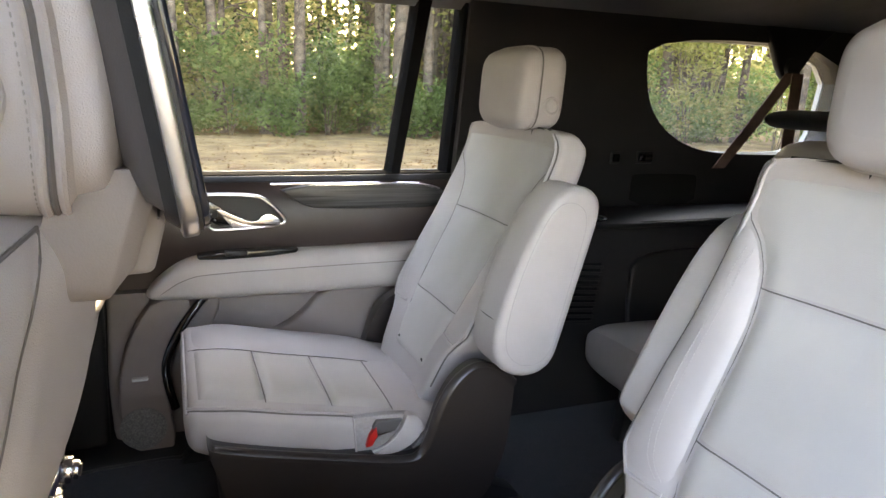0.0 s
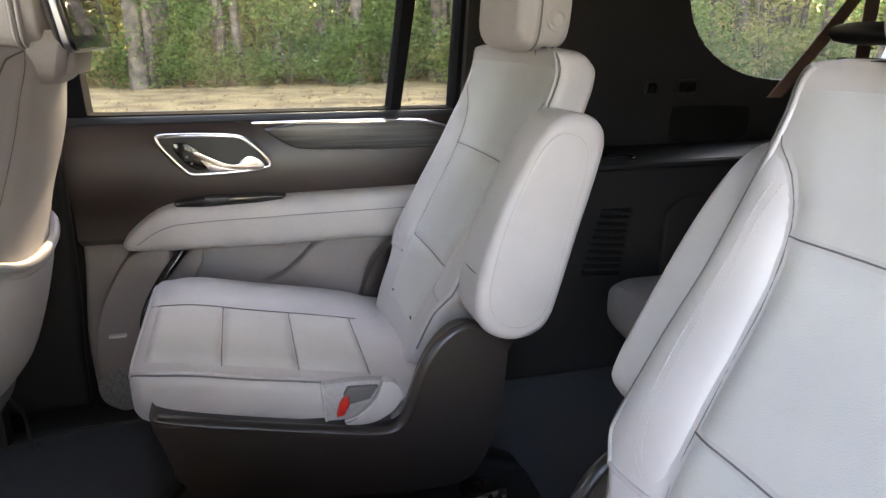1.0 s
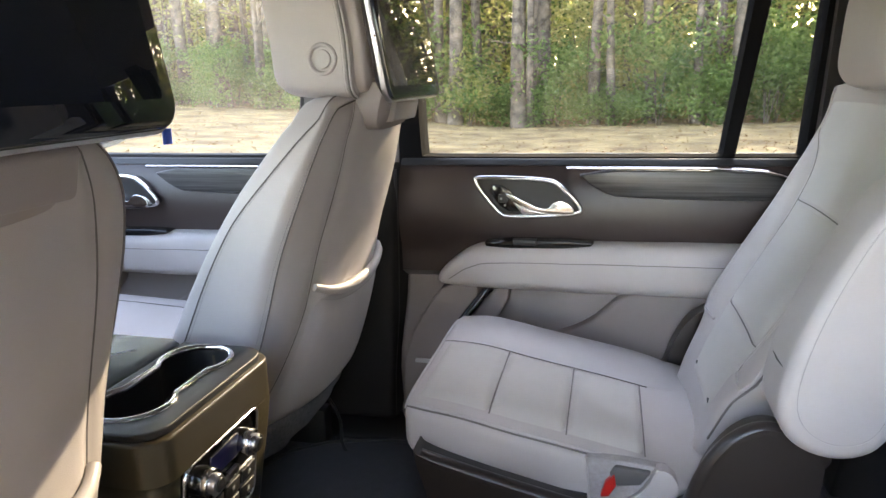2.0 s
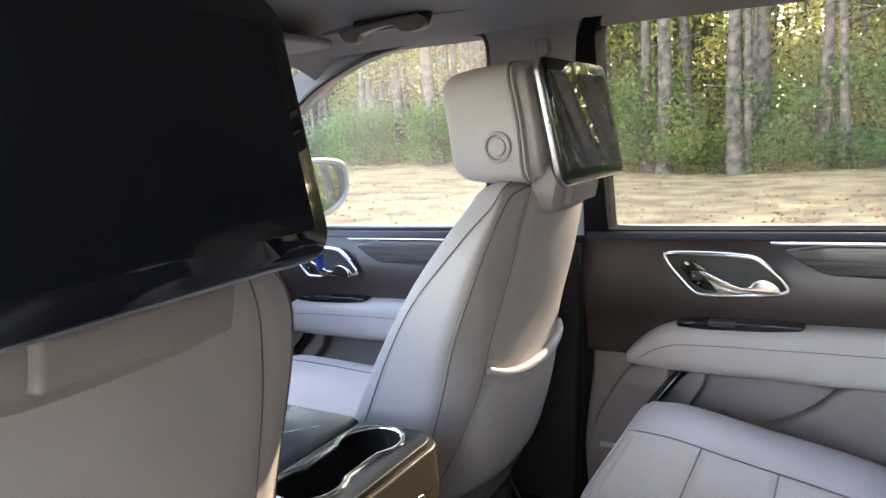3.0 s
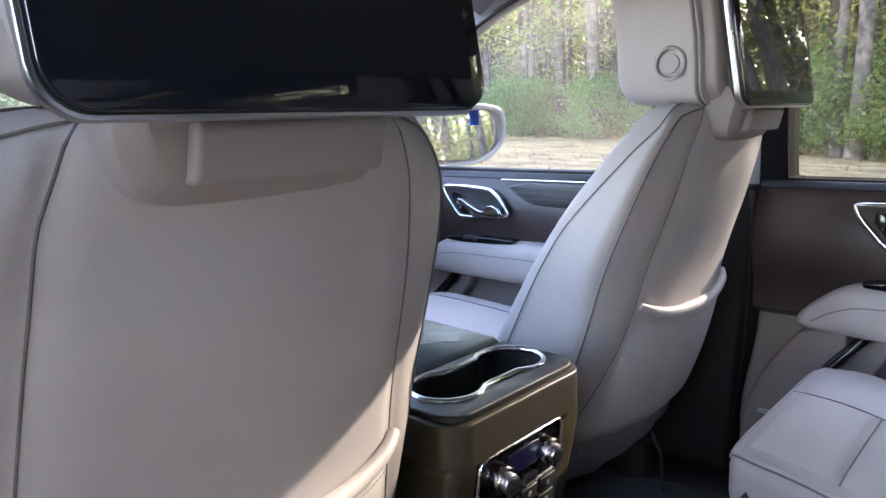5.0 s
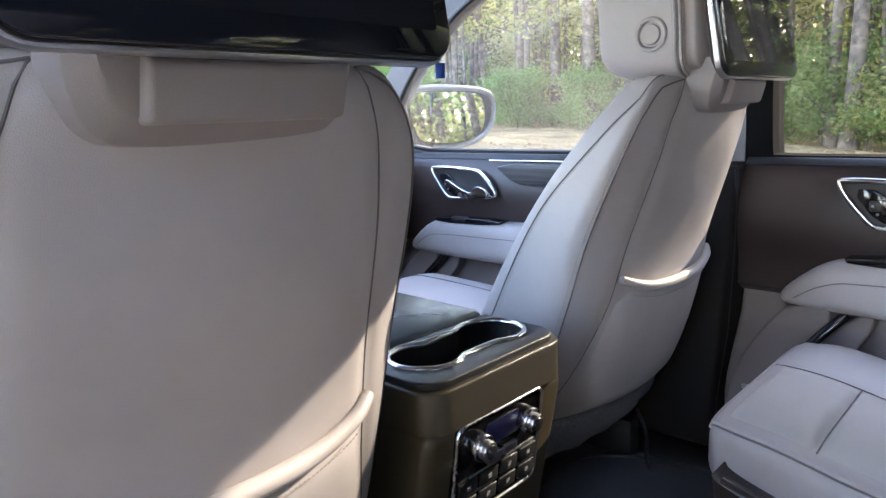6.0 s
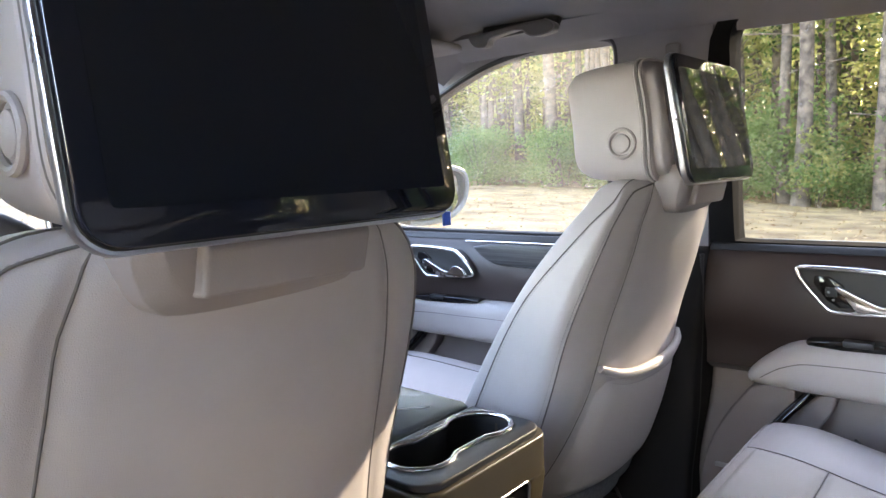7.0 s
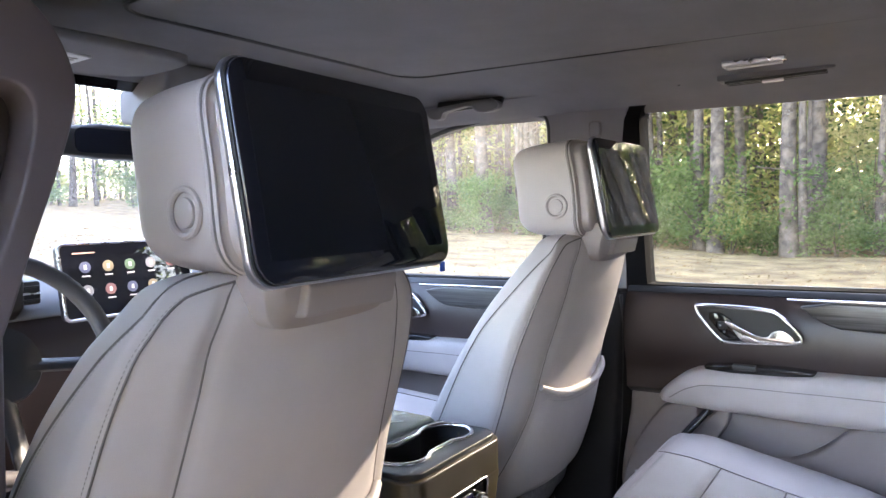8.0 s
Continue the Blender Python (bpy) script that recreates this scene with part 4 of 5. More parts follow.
    # buckle in a pocket beside the cushion
    k = part("buckle_pocket", F(prism([(0.402, 0.833), (0.408, 0.766), (0.50, 0.762), (0.53, 0.80), (0.515, 0.826), (0.46, 0.832)], 0.1975, 0.215, "xz", 0.002)), mat("pocket_net", (0.36, 0.335, 0.33), 0.9, vary=0.08, vscale=200, bump=0.6, bscale=700), s, "grey cloth pocket around the belt buckle")
    part("pocket_hem", F(tube([(0.402, 0.197, 0.834), (0.408, 0.197, 0.766)], 0.0022, 6)), LEATHER, k)
    part("buckle", F(prism([(0.436, 0.812), (0.444, 0.826), (0.494, 0.822), (0.480, 0.800), (0.446, 0.795)], 0.189, 0.200, "xz", 0.003)), mat("buckle_grey", (0.10, 0.095, 0.095), 0.5), k, "grey belt buckle")
    part("release", F(prism([(0.424, 0.776), (0.431, 0.800), (0.443, 0.815), (0.446, 0.796), (0.436, 0.778)], 0.187, 0.199, "xz", 0.002)), RED, k, "red release button")
    flap = chaikin([(0.430, 0.763), (0.452, 0.768), (0.478, 0.785), (0.492, 0.808), (0.500, 0.832), (0.522, 0.828), (0.534, 0.802), (0.520, 0.776), (0.480, 0.756)], 2)
    fl_ = part("flap", F(prism(flap, 0.184, 0.206, "xz", 0.006)), LEATHER, s, "curved leather flap over the buckle")
    part("flap_piping", F(tube([(x, 0.186, z) for x, z in chaikin([(0.436, 0.768), (0.456, 0.772), (0.482, 0.790), (0.496, 0.812), (0.502, 0.830)], 2, False)], 0.0018, 6)), THREAD, fl_)
    part("crumpled_net", F(prism(chaikin([(0.505, 0.760), (0.535, 0.775), (0.545, 0.800), (0.525, 0.785)], 1), 0.178, 0.19, "xz", 0.003)), FABRIC, k)
    return s


captain_chair(1, 0.0, 0.0, 0.088, "light grey leather captain chair with raised armrest")
captain_chair(-1, 0.05, 0.072, 0.145, "light grey leather captain chair with raised armrest beside the open door")


# ---------------------------------------------------------------- third row
def third_row(yc, label):
    s = thing("third_row_seat", (1.3, yc, FLOOR), label, "car seat", "third row seats")
    cu = Soft("x", [(1.04, 0.80, 0.84, 0.17), (1.05, 0.76, 0.872, 0.205), (1.10, 0.74, 0.885, 0.215), (1.40, 0.73, 0.87, 0.22), (1.52, 0.75, 0.85, 0.21)], yc, 4.0)
    part("cushion", cu.body(24, 48), LEATHER, s, "grey leather cushion in the shade")
    back = Soft("z", [(0.82, 1.42, 1.55, 0.20), (0.90, 1.43, 1.58, 0.218), (1.10, 1.49, 1.63, 0.22), (1.26, 1.54, 1.66, 0.21), (1.31, 1.56, 1.66, 0.18), (1.325, 1.58, 1.64, 0.13)], yc, 4.0, dish=0.02)
    part("backrest", back.body(30, 48), LEATHER, s, "grey leather seat back")
    part("headrest", prism(chaikin([(1.44, 1.375), (1.48, 1.352), (1.66, 1.352), (1.68, 1.39), (1.60, 1.40), (1.47, 1.395)], 2), yc - 0.13, yc + 0.13, "xz", 0.012), BLACK, s, "dark folded headrest")
    for dy in (-0.15, 0.15):
        part("leg", prism([(1.12, FLOOR), (1.20, FLOOR), (1.24, 0.75), (1.14, 0.75)], yc + dy - 0.02, yc + dy + 0.02, "xz", 0.005), BLACK, s)
    return s


third_row(0.235, "grey leather third row seat with a folded black headrest")
third_row(-0.235, "grey leather third row seat behind the captain chair")


# ---------------------------------------------------------------- centre console
def console():
    s = thing("centre_console", (-0.3, -0.03, FLOOR), "brown centre console with cup holders and rear climate controls", "console")
    y0, y1 = -0.165, 0.105
    body = [(-0.036, 0.955), (-0.045, 0.90), (-0.075, 0.75), (-0.10, 0.62), (-0.10, FLOOR), (-1.0, FLOOR), (-1.0, 0.90), (-0.3, 0.955)]
    part("body", prism(body, y0, y1, "xz", 0.016, 4), CONSOLE, s, "dark brown plastic housing")
    part("seam", tube([(-0.0325, y, 0.976) for y in np.linspace(y0 + 0.03, y1 - 0.03, 8)], 0.0011, 6), SILVER, s)
    top = [(-0.031, y0 + 0.035), (-0.031, y1 - 0.035)] + [(-0.066 + 0.035 * math.cos(a), y1 - 0.035 + 0.035 * math.sin(a)) for a in np.linspace(0.2, math.pi / 2, 7)] + [(-0.172, y1), (-0.172, y0)] + [(-0.066 + 0.035 * math.sin(a), y0 + 0.035 - 0.035 * math.cos(a)) for a in np.linspace(0, 1.37, 7)]
    cups = []
    c1, c2 = (-0.115, 0.040), (-0.115, -0.088)
    r = 0.047
    for a in np.linspace(-130, 130, 23):
        cups.append((c1[0] + r * math.sin(radians(a)), c1[1] + r * math.cos(radians(a))))
    for a in np.linspace(50, 310, 23):
        cups.append((c2[0] + r * math.sin(radians(a)), c2[1] + r * math.cos(radians(a))))

    def slab(loops, z0, z1, round_top):
        bm = bmesh.new()
        for loop in loops:
            vs = [bm.verts.new((p[0], p[1], z0)) for p in loop]
            for i in range(len(vs)):
                bm.edges.new((vs[i], vs[(i + 1) % len(vs)]))
        bmesh.ops.triangle_fill(bm, edges=bm.edges[:], use_beauty=True)
        out = bmesh.ops.extrude_face_region(bm, geom=bm.faces[:])
        bmesh.ops.translate(bm, verts=[v for v in out["geom"] if isinstance(v, bmesh.types.BMVert)], vec=(0, 0, z1 - z0))
        bmesh.ops.recalc_face_normals(bm, faces=bm.faces)
        if round_top:
            es = [e for e in bm.edges if min(v.co.z for v in e.verts) > z1 - 1e-5 and e.calc_face_angle(0) > 0.8]
            bmesh.ops.bevel(bm, geom=es, offset=round_top, segments=3, affect="EDGES", profile=0.5, clamp_overlap=True)
        return bm
    part("upper_housing", slab((top, cups), 0.952, 1.004, 0.004), CONSOLE, s, "rounded brown upper housing")
    inset = [(p[0] - 0.007 * (1 if p[0] > -0.15 else 0), p[1] * 0.955 - 0.0015) for p in top]
    t = part("cup_holder_plate", slab((inset, cups), 1.0045, 1.013, 0.003), BLACK, s, "satin black plate round the cup holders")
    part("chrome_rim", tube([(p[0], p[1], 1.0125) for p in cups], 0.0045, 10, True), CHROME, t, "chrome rim of the cup holders")
    part("cup_well", loft([[(c1[0] * 0 + p[0] + 0.0008 * (1 if p[0] < -0.115 else -1), p[1], z) for p in cups] for z in (1.0125, 0.957)], caps=False), BLACK, t)
    part("cup_floor", prism(cups, 0.9555, 0.957, "xy"), BLACK, t)
    lid = [(-0.62, 0.985), (-0.60, 1.014), (-0.40, 1.018), (-0.190, 1.016), (-0.179, 1.010), (-0.178, 0.958), (-0.62, 0.95)]
    # blue-grey base puts the sky's reflection into the black leather
    part("lid", prism(lid, y0 + 0.004, y1 - 0.004, "xz", 0.004, 3), mat("sky_tinted_leather", (0.060, 0.072, 0.080), 0.26, vary=0.12, vscale=10, bump=0.06, bscale=700, kind="voronoi", rvar=0.02), s, "padded black leather console lid")
    part("lid_seam", tube([(-0.215, 0.05, 1.0166), (-0.26, 0.0, 1.0170), (-0.33, -0.13, 1.0176)], 0.0008, 6), THREAD, s)
    # rear climate panel, on the sloping face
    tilt = Matrix.Translation((-0.0425, 0, 0.905)) @ Matrix.Rotation(radians(8), 4, "Y")

    def T(bm):
        bmesh.ops.transform(bm, matrix=tilt, verts=bm.verts)
        return bm
    yc = -0.038
    p = part("control_panel", T(prism([(yc + a, b - 0.02) for a, b in rrect(0.168, 0.135, 0.014)], -0.004, 0.004, "yz", 0.001)), GLOSS, s, "gloss black climate control panel")
    part("panel_rim", T(tube([(0.004, yc + a, b - 0.02) for a, b in rrect(0.168, 0.135, 0.014)], 0.0022, 6, True)), SILVER, p)
    part("display", T(box((0.004, yc - 0.032, 0.002), (0.006, yc + 0.032, 0.034), 0.001)), glow_mat("dim_blue_display", (0.008, 0.009, 0.035), 0.01), p, "dark blue display")
    for y in (yc - 0.050, yc + 0.045):
        k = part("knob", T(disc((0.012, y, 0.016), 0.0175, 0.016, "x", 28, 0.002)), CHROME, p, "ribbed chrome knob")
        part("cap", T(disc((0.022, y, 0.016), 0.0125, 0.012, "x", 24, 0.002)), SILVER, k)
        part("face", T(disc((0.029, y, 0.016), 0.0085, 0.003, "x", 20, 0.0005)), BLACK, k)
    for i in range(2):
        part("rocker", T(box((0.004, yc - 0.030 + 0.031 * i, -0.020), (0.011, yc - 0.002 + 0.031 * i, -0.008), 0.002)), SILVER, p, "silver rocker switch")
    for j, z in enumerate((-0.040, -0.066)):
        for i in range(4):
            y = yc - 0.060 + 0.040 * i
            q = part("key", T(box((0.004, y - 0.017, z - 0.010), (0.008, y + 0.017, z + 0.010), 0.0015)), BLACK, p)
            part("symbol", T(box((0.008, y - 0.003, z - 0.003), (0.0086, y + 0.003, z + 0.003), 0.0)), WHITE_DIM, q)
    for z in (-0.028, -0.053):
        part("line", T(box((0.004, yc - 0.078, z - 0.0008), (0.0058, yc + 0.078, z + 0.0008), 0.0)), SILVER, p)
    return s


console()


# ---------------------------------------------------------------- dashboard end of the cabin
def dashboard():
    s = thing("dashboard", (-1.1, 0, FLOOR), "grey and brown dashboard under the windscreen", "dashboard")
    pr = chaikin([(-1.55, 0.75), (-1.05, 0.72), (-0.98, 0.90), (-0.95, 1.10), (-0.97, 1.20), (-1.05, 1.265), (-1.25, 1.26), (-1.55, 1.20)], 2)
    part("body", prism(pr, -0.72, 0.72, "xz", 0.02), BROWN, s, "dark brown dashboard body")
    part("top_pad", prism(chaikin([(-0.965, 1.19), (-0.985, 1.235), (-1.06, 1.285), (-1.25, 1.275), (-1.5, 1.215), (-1.5, 1.19)], 1), -0.70, 0.70, "xz", 0.012), mat("dash_pad", (0.20, 0.20, 0.21), 0.55, vary=0.06, bump=0.3, bscale=800), s, "grey soft dashboard top")
    v = part("air_vent", box((-0.985, -0.335, 1.235), (-0.945, -0.235, 1.285), 0.006), BLACK, s, "black air vent with slats")
    for i in range(3):
        part("slat", box((-0.948, -0.330, 1.243 + 0.014 * i), (-0.938, -0.240, 1.247 + 0.014 * i), 0.001), SILVER if i == 1 else BLACK, v)
    part("cluster_hood", prism(chaikin([(-1.10, 1.20), (-0.94, 1.20), (-0.93, 1.31), (-1.0, 1.34), (-1.12, 1.30)], 1), -0.60, -0.27, "xz", 0.012), BLACK, s, "black hood over the instruments")
    t = thing("touch_screen", (-0.93, -0.06, 1.18), "lit centre touch screen with round app icons", "screen")
    m = Matrix.Translation((-0.925, -0.045, 1.275)) @ Matrix.Rotation(radians(-8), 4, "Y")

    def T(bm):
        bmesh.ops.transform(bm, matrix=m, verts=bm.verts)
        return bm
    part("housing", T(prism(rrect(0.315, 0.165, 0.012), -0.022, -0.001, "yz", 0.002)), BLACK, t)
    part("rim", T(tube([(0, y, z) for y, z in rrect(0.315, 0.165, 0.012)], 0.004, 8, True)), SILVER, t, "silver rim")
    part("glass", T(prism(rrect(0.309, 0.159, 0.010), -0.001, 0.002, "yz")), SCREEN, t)
    cols = [(0.10, 0.14, 0.35), (0.55, 0.38, 0.10), (0.15, 0.4, 0.15), (0.4, 0.4, 0.42), (0.5, 0.12, 0.1)]
    for i in range(5):
        for j in range(2):
            y, z = -0.105 + 0.052 * i, 0.030 - 0.052 * j
            c = cols[(i + 3 * j) % 5]
            ic = part("icon", T(disc((0.003, y, z), 0.0125, 0.001, "x", 24, 0)), glow_mat("icon_glow", tuple(0.45 * v + 0.55 * sum(c) / 3 for v in c), 0.03), t, "round lit icon")
            part("icon_mark", T(box((0.0036, y - 0.003, z - 0.005), (0.0042, y + 0.003, z + 0.005), 0)), glow_mat("mark_glow", (0.8, 0.8, 0.8), 0.06), ic)
            part("caption", T(box((0.003, y - 0.009, z - 0.021), (0.0035, y + 0.009, z - 0.018), 0)), glow_mat("caption_glow", (0.8, 0.8, 0.8), 0.05), ic)
    part("status_bar", T(box((0.003, -0.13, 0.060), (0.0035, -0.08, 0.063), 0)), glow_mat("status_glow", (0.8, 0.5, 0.4), 0.05), t)
    w = thing("steering_wheel", (-0.66, -0.44, 1.17), "dark steering wheel with leather rim", "steering wheel")
    c = Vector((-0.66, -0.44, 1.175))
    ax, up = Vector((0.92, 0, 0.38)).normalized(), Vector((-0.38, 0, 0.92)).normalized()
    sd = Vector((0, 1, 0))
    part("rim", tube([c + sd * (0.185 * math.cos(a)) + up * (0.185 * math.sin(a)) for a in np.linspace(0, 2 * math.pi, 49)[:-1]], 0.016, 12, True), mat("rim_leather", (0.075, 0.065, 0.062), 0.5, vary=0.1, vscale=12, bump=0.3, bscale=700, kind="voronoi"), w)
    for a in (-10, 190, 270):
        d = sd * math.cos(radians(a)) + up * math.sin(radians(a))
        part("spoke", tube([c - ax * 0.01 + d * 0.04, c + d * 0.178], 0.02, 10, False, 0.5), BLACK, w)
    bm = disc((0, 0, 0), 0.068, 0.05, "x", 32, 0.012)
    bmesh.ops.transform(bm, matrix=Matrix.Translation(c - ax * 0.02) @ Matrix.Rotation(radians(-22), 4, "Y"), verts=bm.verts)
    part("hub", bm, BLACK, w)
    part("column", tube([c - ax * 0.03, c - ax * 0.32], 0.05, 14), BLACK, w)
    mi = thing("rear_view_mirror", (-0.82, 0, 1.54), "black rear-view mirror on the windscreen", "mirror")
    part("housing", prism(chaikin([(-0.235, 1.534), (0.055, 1.534), (0.065, 1.558), (0.05, 1.606), (-0.230, 1.606), (-0.245, 1.558)], 1), -0.86, -0.815, "yz", 0.008), BLACK, mi)
    part("mirror_glass", prism(rrect(0.25, 0.05, 0.015), -0.8148, -0.812, "yz"), SCREEN, mi).location += Vector((0, -0.0905, 1.569))
    part("stem", tube([(-0.84, 0, 1.58), (-0.87, 0, 1.61)], 0.012, 10), BLACK, mi)
    oc = thing("overhead_console", (-0.62, 0, 1.66), "grey overhead console with dark switches behind the windscreen", "console")
    part("body", prism([(-0.80, 1.605), (-0.74, 1.597), (-0.67, 1.622), (-0.635, 1.665), (-0.63, 1.715), (-0.80, 1.67)], -0.13, 0.13, "xz", 0.012), HEADLINER, oc)
    for y in (-0.085, -0.05, 0.05, 0.085):
        part("switch", prism([(-0.725, 1.601), (-0.690, 1.6135), (-0.691, 1.620), (-0.726, 1.608)], y - 0.013, y + 0.013, "xz", 0.002), BLACK, oc, "dark lamp switch")
    for y, nm in ((-0.42, "driver"), (0.42, "passenger")):
        vi = thing("sun_visor", (-0.52, y, 1.66), "grey sun visor folded against the roof", "visor", "sun visors")
        fwd = 0.0 if y < 0 else -0.155
        bm = prism(chaikin([(fwd + a, y + b) for a, b in ((-0.60, -0.20), (-0.42, -0.21), (-0.39, -0.18), (-0.385, 0), (-0.39, 0.17), (-0.42, 0.19), (-0.60, 0.19))], 2), 1.652, 1.668, "xy", 0.006)
        part("panel", bm, HEADLINER, vi)
        part("label", box((fwd - 0.57, y - 0.06, 1.6495), (fwd - 0.46, y + 0.05, 1.6522), 0), WHITE, vi, "pale label with unreadable print")
        for i in range(2):
            part("print", box((fwd - 0.492 + 0.012 * i, y - 0.005 + 0.01 * i, 1.6485), (fwd - 0.488 + 0.012 * i, y + 0.038, 1.6494), 0), STITCH, vi)


dashboard()


# ---------------------------------------------------------------- roof fittings
sh = thing("sunroof_shade", (0.5, 0, 1.69), "closed grey sunroof shade in the ceiling", "sunroof shade")
SHADE = [(0.22 + a, b) for a, b in rrect(1.28, 0.73, 0.07, 8)]


def sloped(bm):
    for v in bm.verts:
        v.co.z -= 0.03 * min(v.co.x, 0.6) + 0.072 * (abs(v.co.y) / 0.70) ** 4 * 0.6
    return bm


bm = prism(SHADE, 1.708, 1.725, "xy", 0.004)
for k in range(1, 10):
    bmesh.ops.bisect_plane(bm, geom=bm.verts[:] + bm.edges[:] + bm.faces[:], plane_co=(0, -0.365 + 0.073 * k, 0), plane_no=(0, 1, 0))
bmesh.ops.bisect_plane(bm, geom=bm.verts[:] + bm.edges[:] + bm.faces[:], plane_co=(0.6, 0, 0), plane_no=(1, 0, 0))
part("panel", sloped(bm), HEADLINER, sh)
part("edge", sloped(tube([(x, y, 1.7095) for x, y in SHADE], 0.005, 8, True)), BLACK, sh, "dark edge of the opening")


def grab_handle(x0, x1, sign):
    g = thing("grab_handle", ((x0 + x1) / 2, sign * 0.58, 1.68), "grey folding grab handle above the door", "handle", "grab handles")
    y = sign * 0.58
    grip = chaikin([(x0, 1.679), (x0 + 0.014, 1.656), (x0 + 0.030, 1.648), (x0 + 0.056, 1.648), (x0 + 0.061, 1.664), (x0 + 0.080, 1.668), (x1 - 0.085, 1.675), (x1 - 0.066, 1.657), (x1 - 0.045, 1.652), (x1 - 0.010, 1.655), (x1, 1.664), (x1 - 0.004, 1.676), (x1 - 0.03, 1.687), (x0 + 0.03, 1.679)], 1)
    part("grip", prism(grip, y - 0.012, y + 0.012, "xz", 0.004), GRIP, g, "curved grey plastic grip")
    part("edge_line", tube([(x, y - 0.0118, z) for x, z in grip[4:-4]], 0.0016, 6), HEADLINER, g)
    # black plate stands in for the shadow above the grip
    part("recess_shadow", prism([(x0 + 0.02, 1.668), (x1 - 0.012, 1.670), (x1 - 0.004, 1.690), (x1 - 0.03, 1.703), (x0 + 0.03, 1.700)], y + 0.013, y + 0.030, "xz", 0.003), BLACK, g, "black plate painting the recess shadow behind the grip")


grab_handle(-0.519, -0.288, 1)
lamp = thing("reading_lamp", (0.31, 0.52, 1.67), "small clear reading lamp in the roof edge", "lamp")
part("bezel", box((0.245, 0.535, 1.676), (0.362, 0.565, 1.692), 0.004), SILVER, lamp)
part("lens", box((0.252, 0.539, 1.673), (0.355, 0.561, 1.677), 0.002), mat("lamp_lens", (0.5, 0.5, 0.52), 0.3), lamp)
vent = thing("roof_vent", (0.32, 0.64, 1.66), "grey roof air vent with dark slats and a silver tab", "air vent")
part("frame", box((0.22, 0.605, 1.660), (0.44, 0.665, 1.690), 0.005), GRIP, vent)
ck = thing("coat_hook", (0.135, 0.648, 1.68), "small dark folding coat hook at the roof edge", "hook")
part("plate", prism([(0.135 + a, 1.682 + b) for a, b in rrect(0.034, 0.034, 0.008)], 0.640, 0.652, "xz", 0.003), GRIP, ck)
part("hook", tube(chaikin([(0.135, 0.638, 1.692), (0.135, 0.630, 1.676), (0.135, 0.632, 1.668)], 2, False), 0.004, 8), BLACK, ck)
for i in range(3):
    part("slat", box((0.235, 0.612 + 0.018 * i, 1.655), (0.425, 0.619 + 0.018 * i, 1.664), 0.001), BLACK, vent)
part("tab", box((0.305, 0.628, 1.651), (0.345, 0.640, 1.659), 0.002), SILVER, vent, "silver vent tab")
pb = thing("pillar_button", (-0.09, 0.70, 1.6), "small square cover on the pillar trim", "cover")
part("cap", prism([(-0.095 + a, 1.600 + b) for a, b in rrect(0.027, 0.033, 0.007)], 0.711, 0.722, "xz", 0.002), HEADLINER, pb)
part("gap", tube([(-0.095 + a, 0.7135, 1.600 + b) for a, b in rrect(0.031, 0.037, 0.008)], 0.0014, 6, True), SEAM, pb, "dark gap round the cover")

# driver-side pillar grip and belt
gp = thing("pillar_grip", (0.02, -0.70, 1.4), "brown moulded grip handle on the driver-side pillar", "handle")
loop = chaikin([(-0.77, 1.605), (-0.69, 1.603), (-0.649, 1.578), (-0.628, 1.538), (-0.625, 1.506), (-0.644, 1.447), (-0.670, 1.381), (-0.690, 1.323), (-0.715, 1.268), (-0.77, 1.240), (-0.77, 1.290), (-0.722, 1.312), (-0.700, 1.360), (-0.677, 1.422), (-0.664, 1.473), (-0.662, 1.501), (-0.672, 1.513), (-0.692, 1.516), (-0.77, 1.520)], 2)
part("grip", prism(loop, -0.072, -0.026, "yz", 0.013, 5), MAUVE, gp)
part("backing", prism([(-0.25, 1.15), (-0.10, 1.15), (-0.082, 1.35), (-0.075, 1.50), (-0.070, 1.69), (-0.25, 1.69)], -0.80, -0.668, "xz", 0.01), MAUVE, gp)
part("recess", prism(chaikin([(-0.80, 1.24), (-0.70, 1.26), (-0.655, 1.39), (-0.626, 1.47), (-0.622, 1.54), (-0.655, 1.60), (-0.80, 1.62)], 1), -0.13, -0.086, "yz", 0.004), MAUVE, gp, "recessed plate behind the grip")
fb = thing("front_seat_belt", (-0.03, -0.70, 1.2), "dark brown seat belt beside the driver seat", "seat belt")
part("webbing", loft([[(x - 0.022, y, z), (x + 0.022, y, z), (x + 0.022, y - 0.002, z), (x - 0.022, y - 0.002, z)] for x, y, z in ((-0.13, -0.675, 1.30), (-0.14, -0.67, 1.0), (-0.15, -0.68, 0.70))]), BELT, fb)

# ---------------------------------------------------------------- rear side wall fittings
av = thing("side_vent", (1.19, 0.58, 0.85), "black louvred vent in the rear side wall", "air vent")
part("backing", prism([(1.056, 0.826), (1.152, 0.818), (1.172, 0.984), (1.098, 0.984)], 0.5765, 0.582, "xz", 0.001), RECESS_SHADE, av, "near-black plate painting the shade between the louvres")
for i in range(10):
    z = 0.820 + 0.0168 * i
    x = 1.052 + 0.0042 * i
    part("louvre", prism([(x, z + 0.004), (x + 0.102 - 0.0018 * i, z - 0.004), (x + 0.102 - 0.0018 * i, z + 0.004), (x, z + 0.012)], 0.570, 0.577, "xz", 0.0015), DARKTRIM, av)
sf = thing("side_shelf", (1.5, 0.65, 1.09), "black side shelf with a shiny rim and cup recess", "shelf")
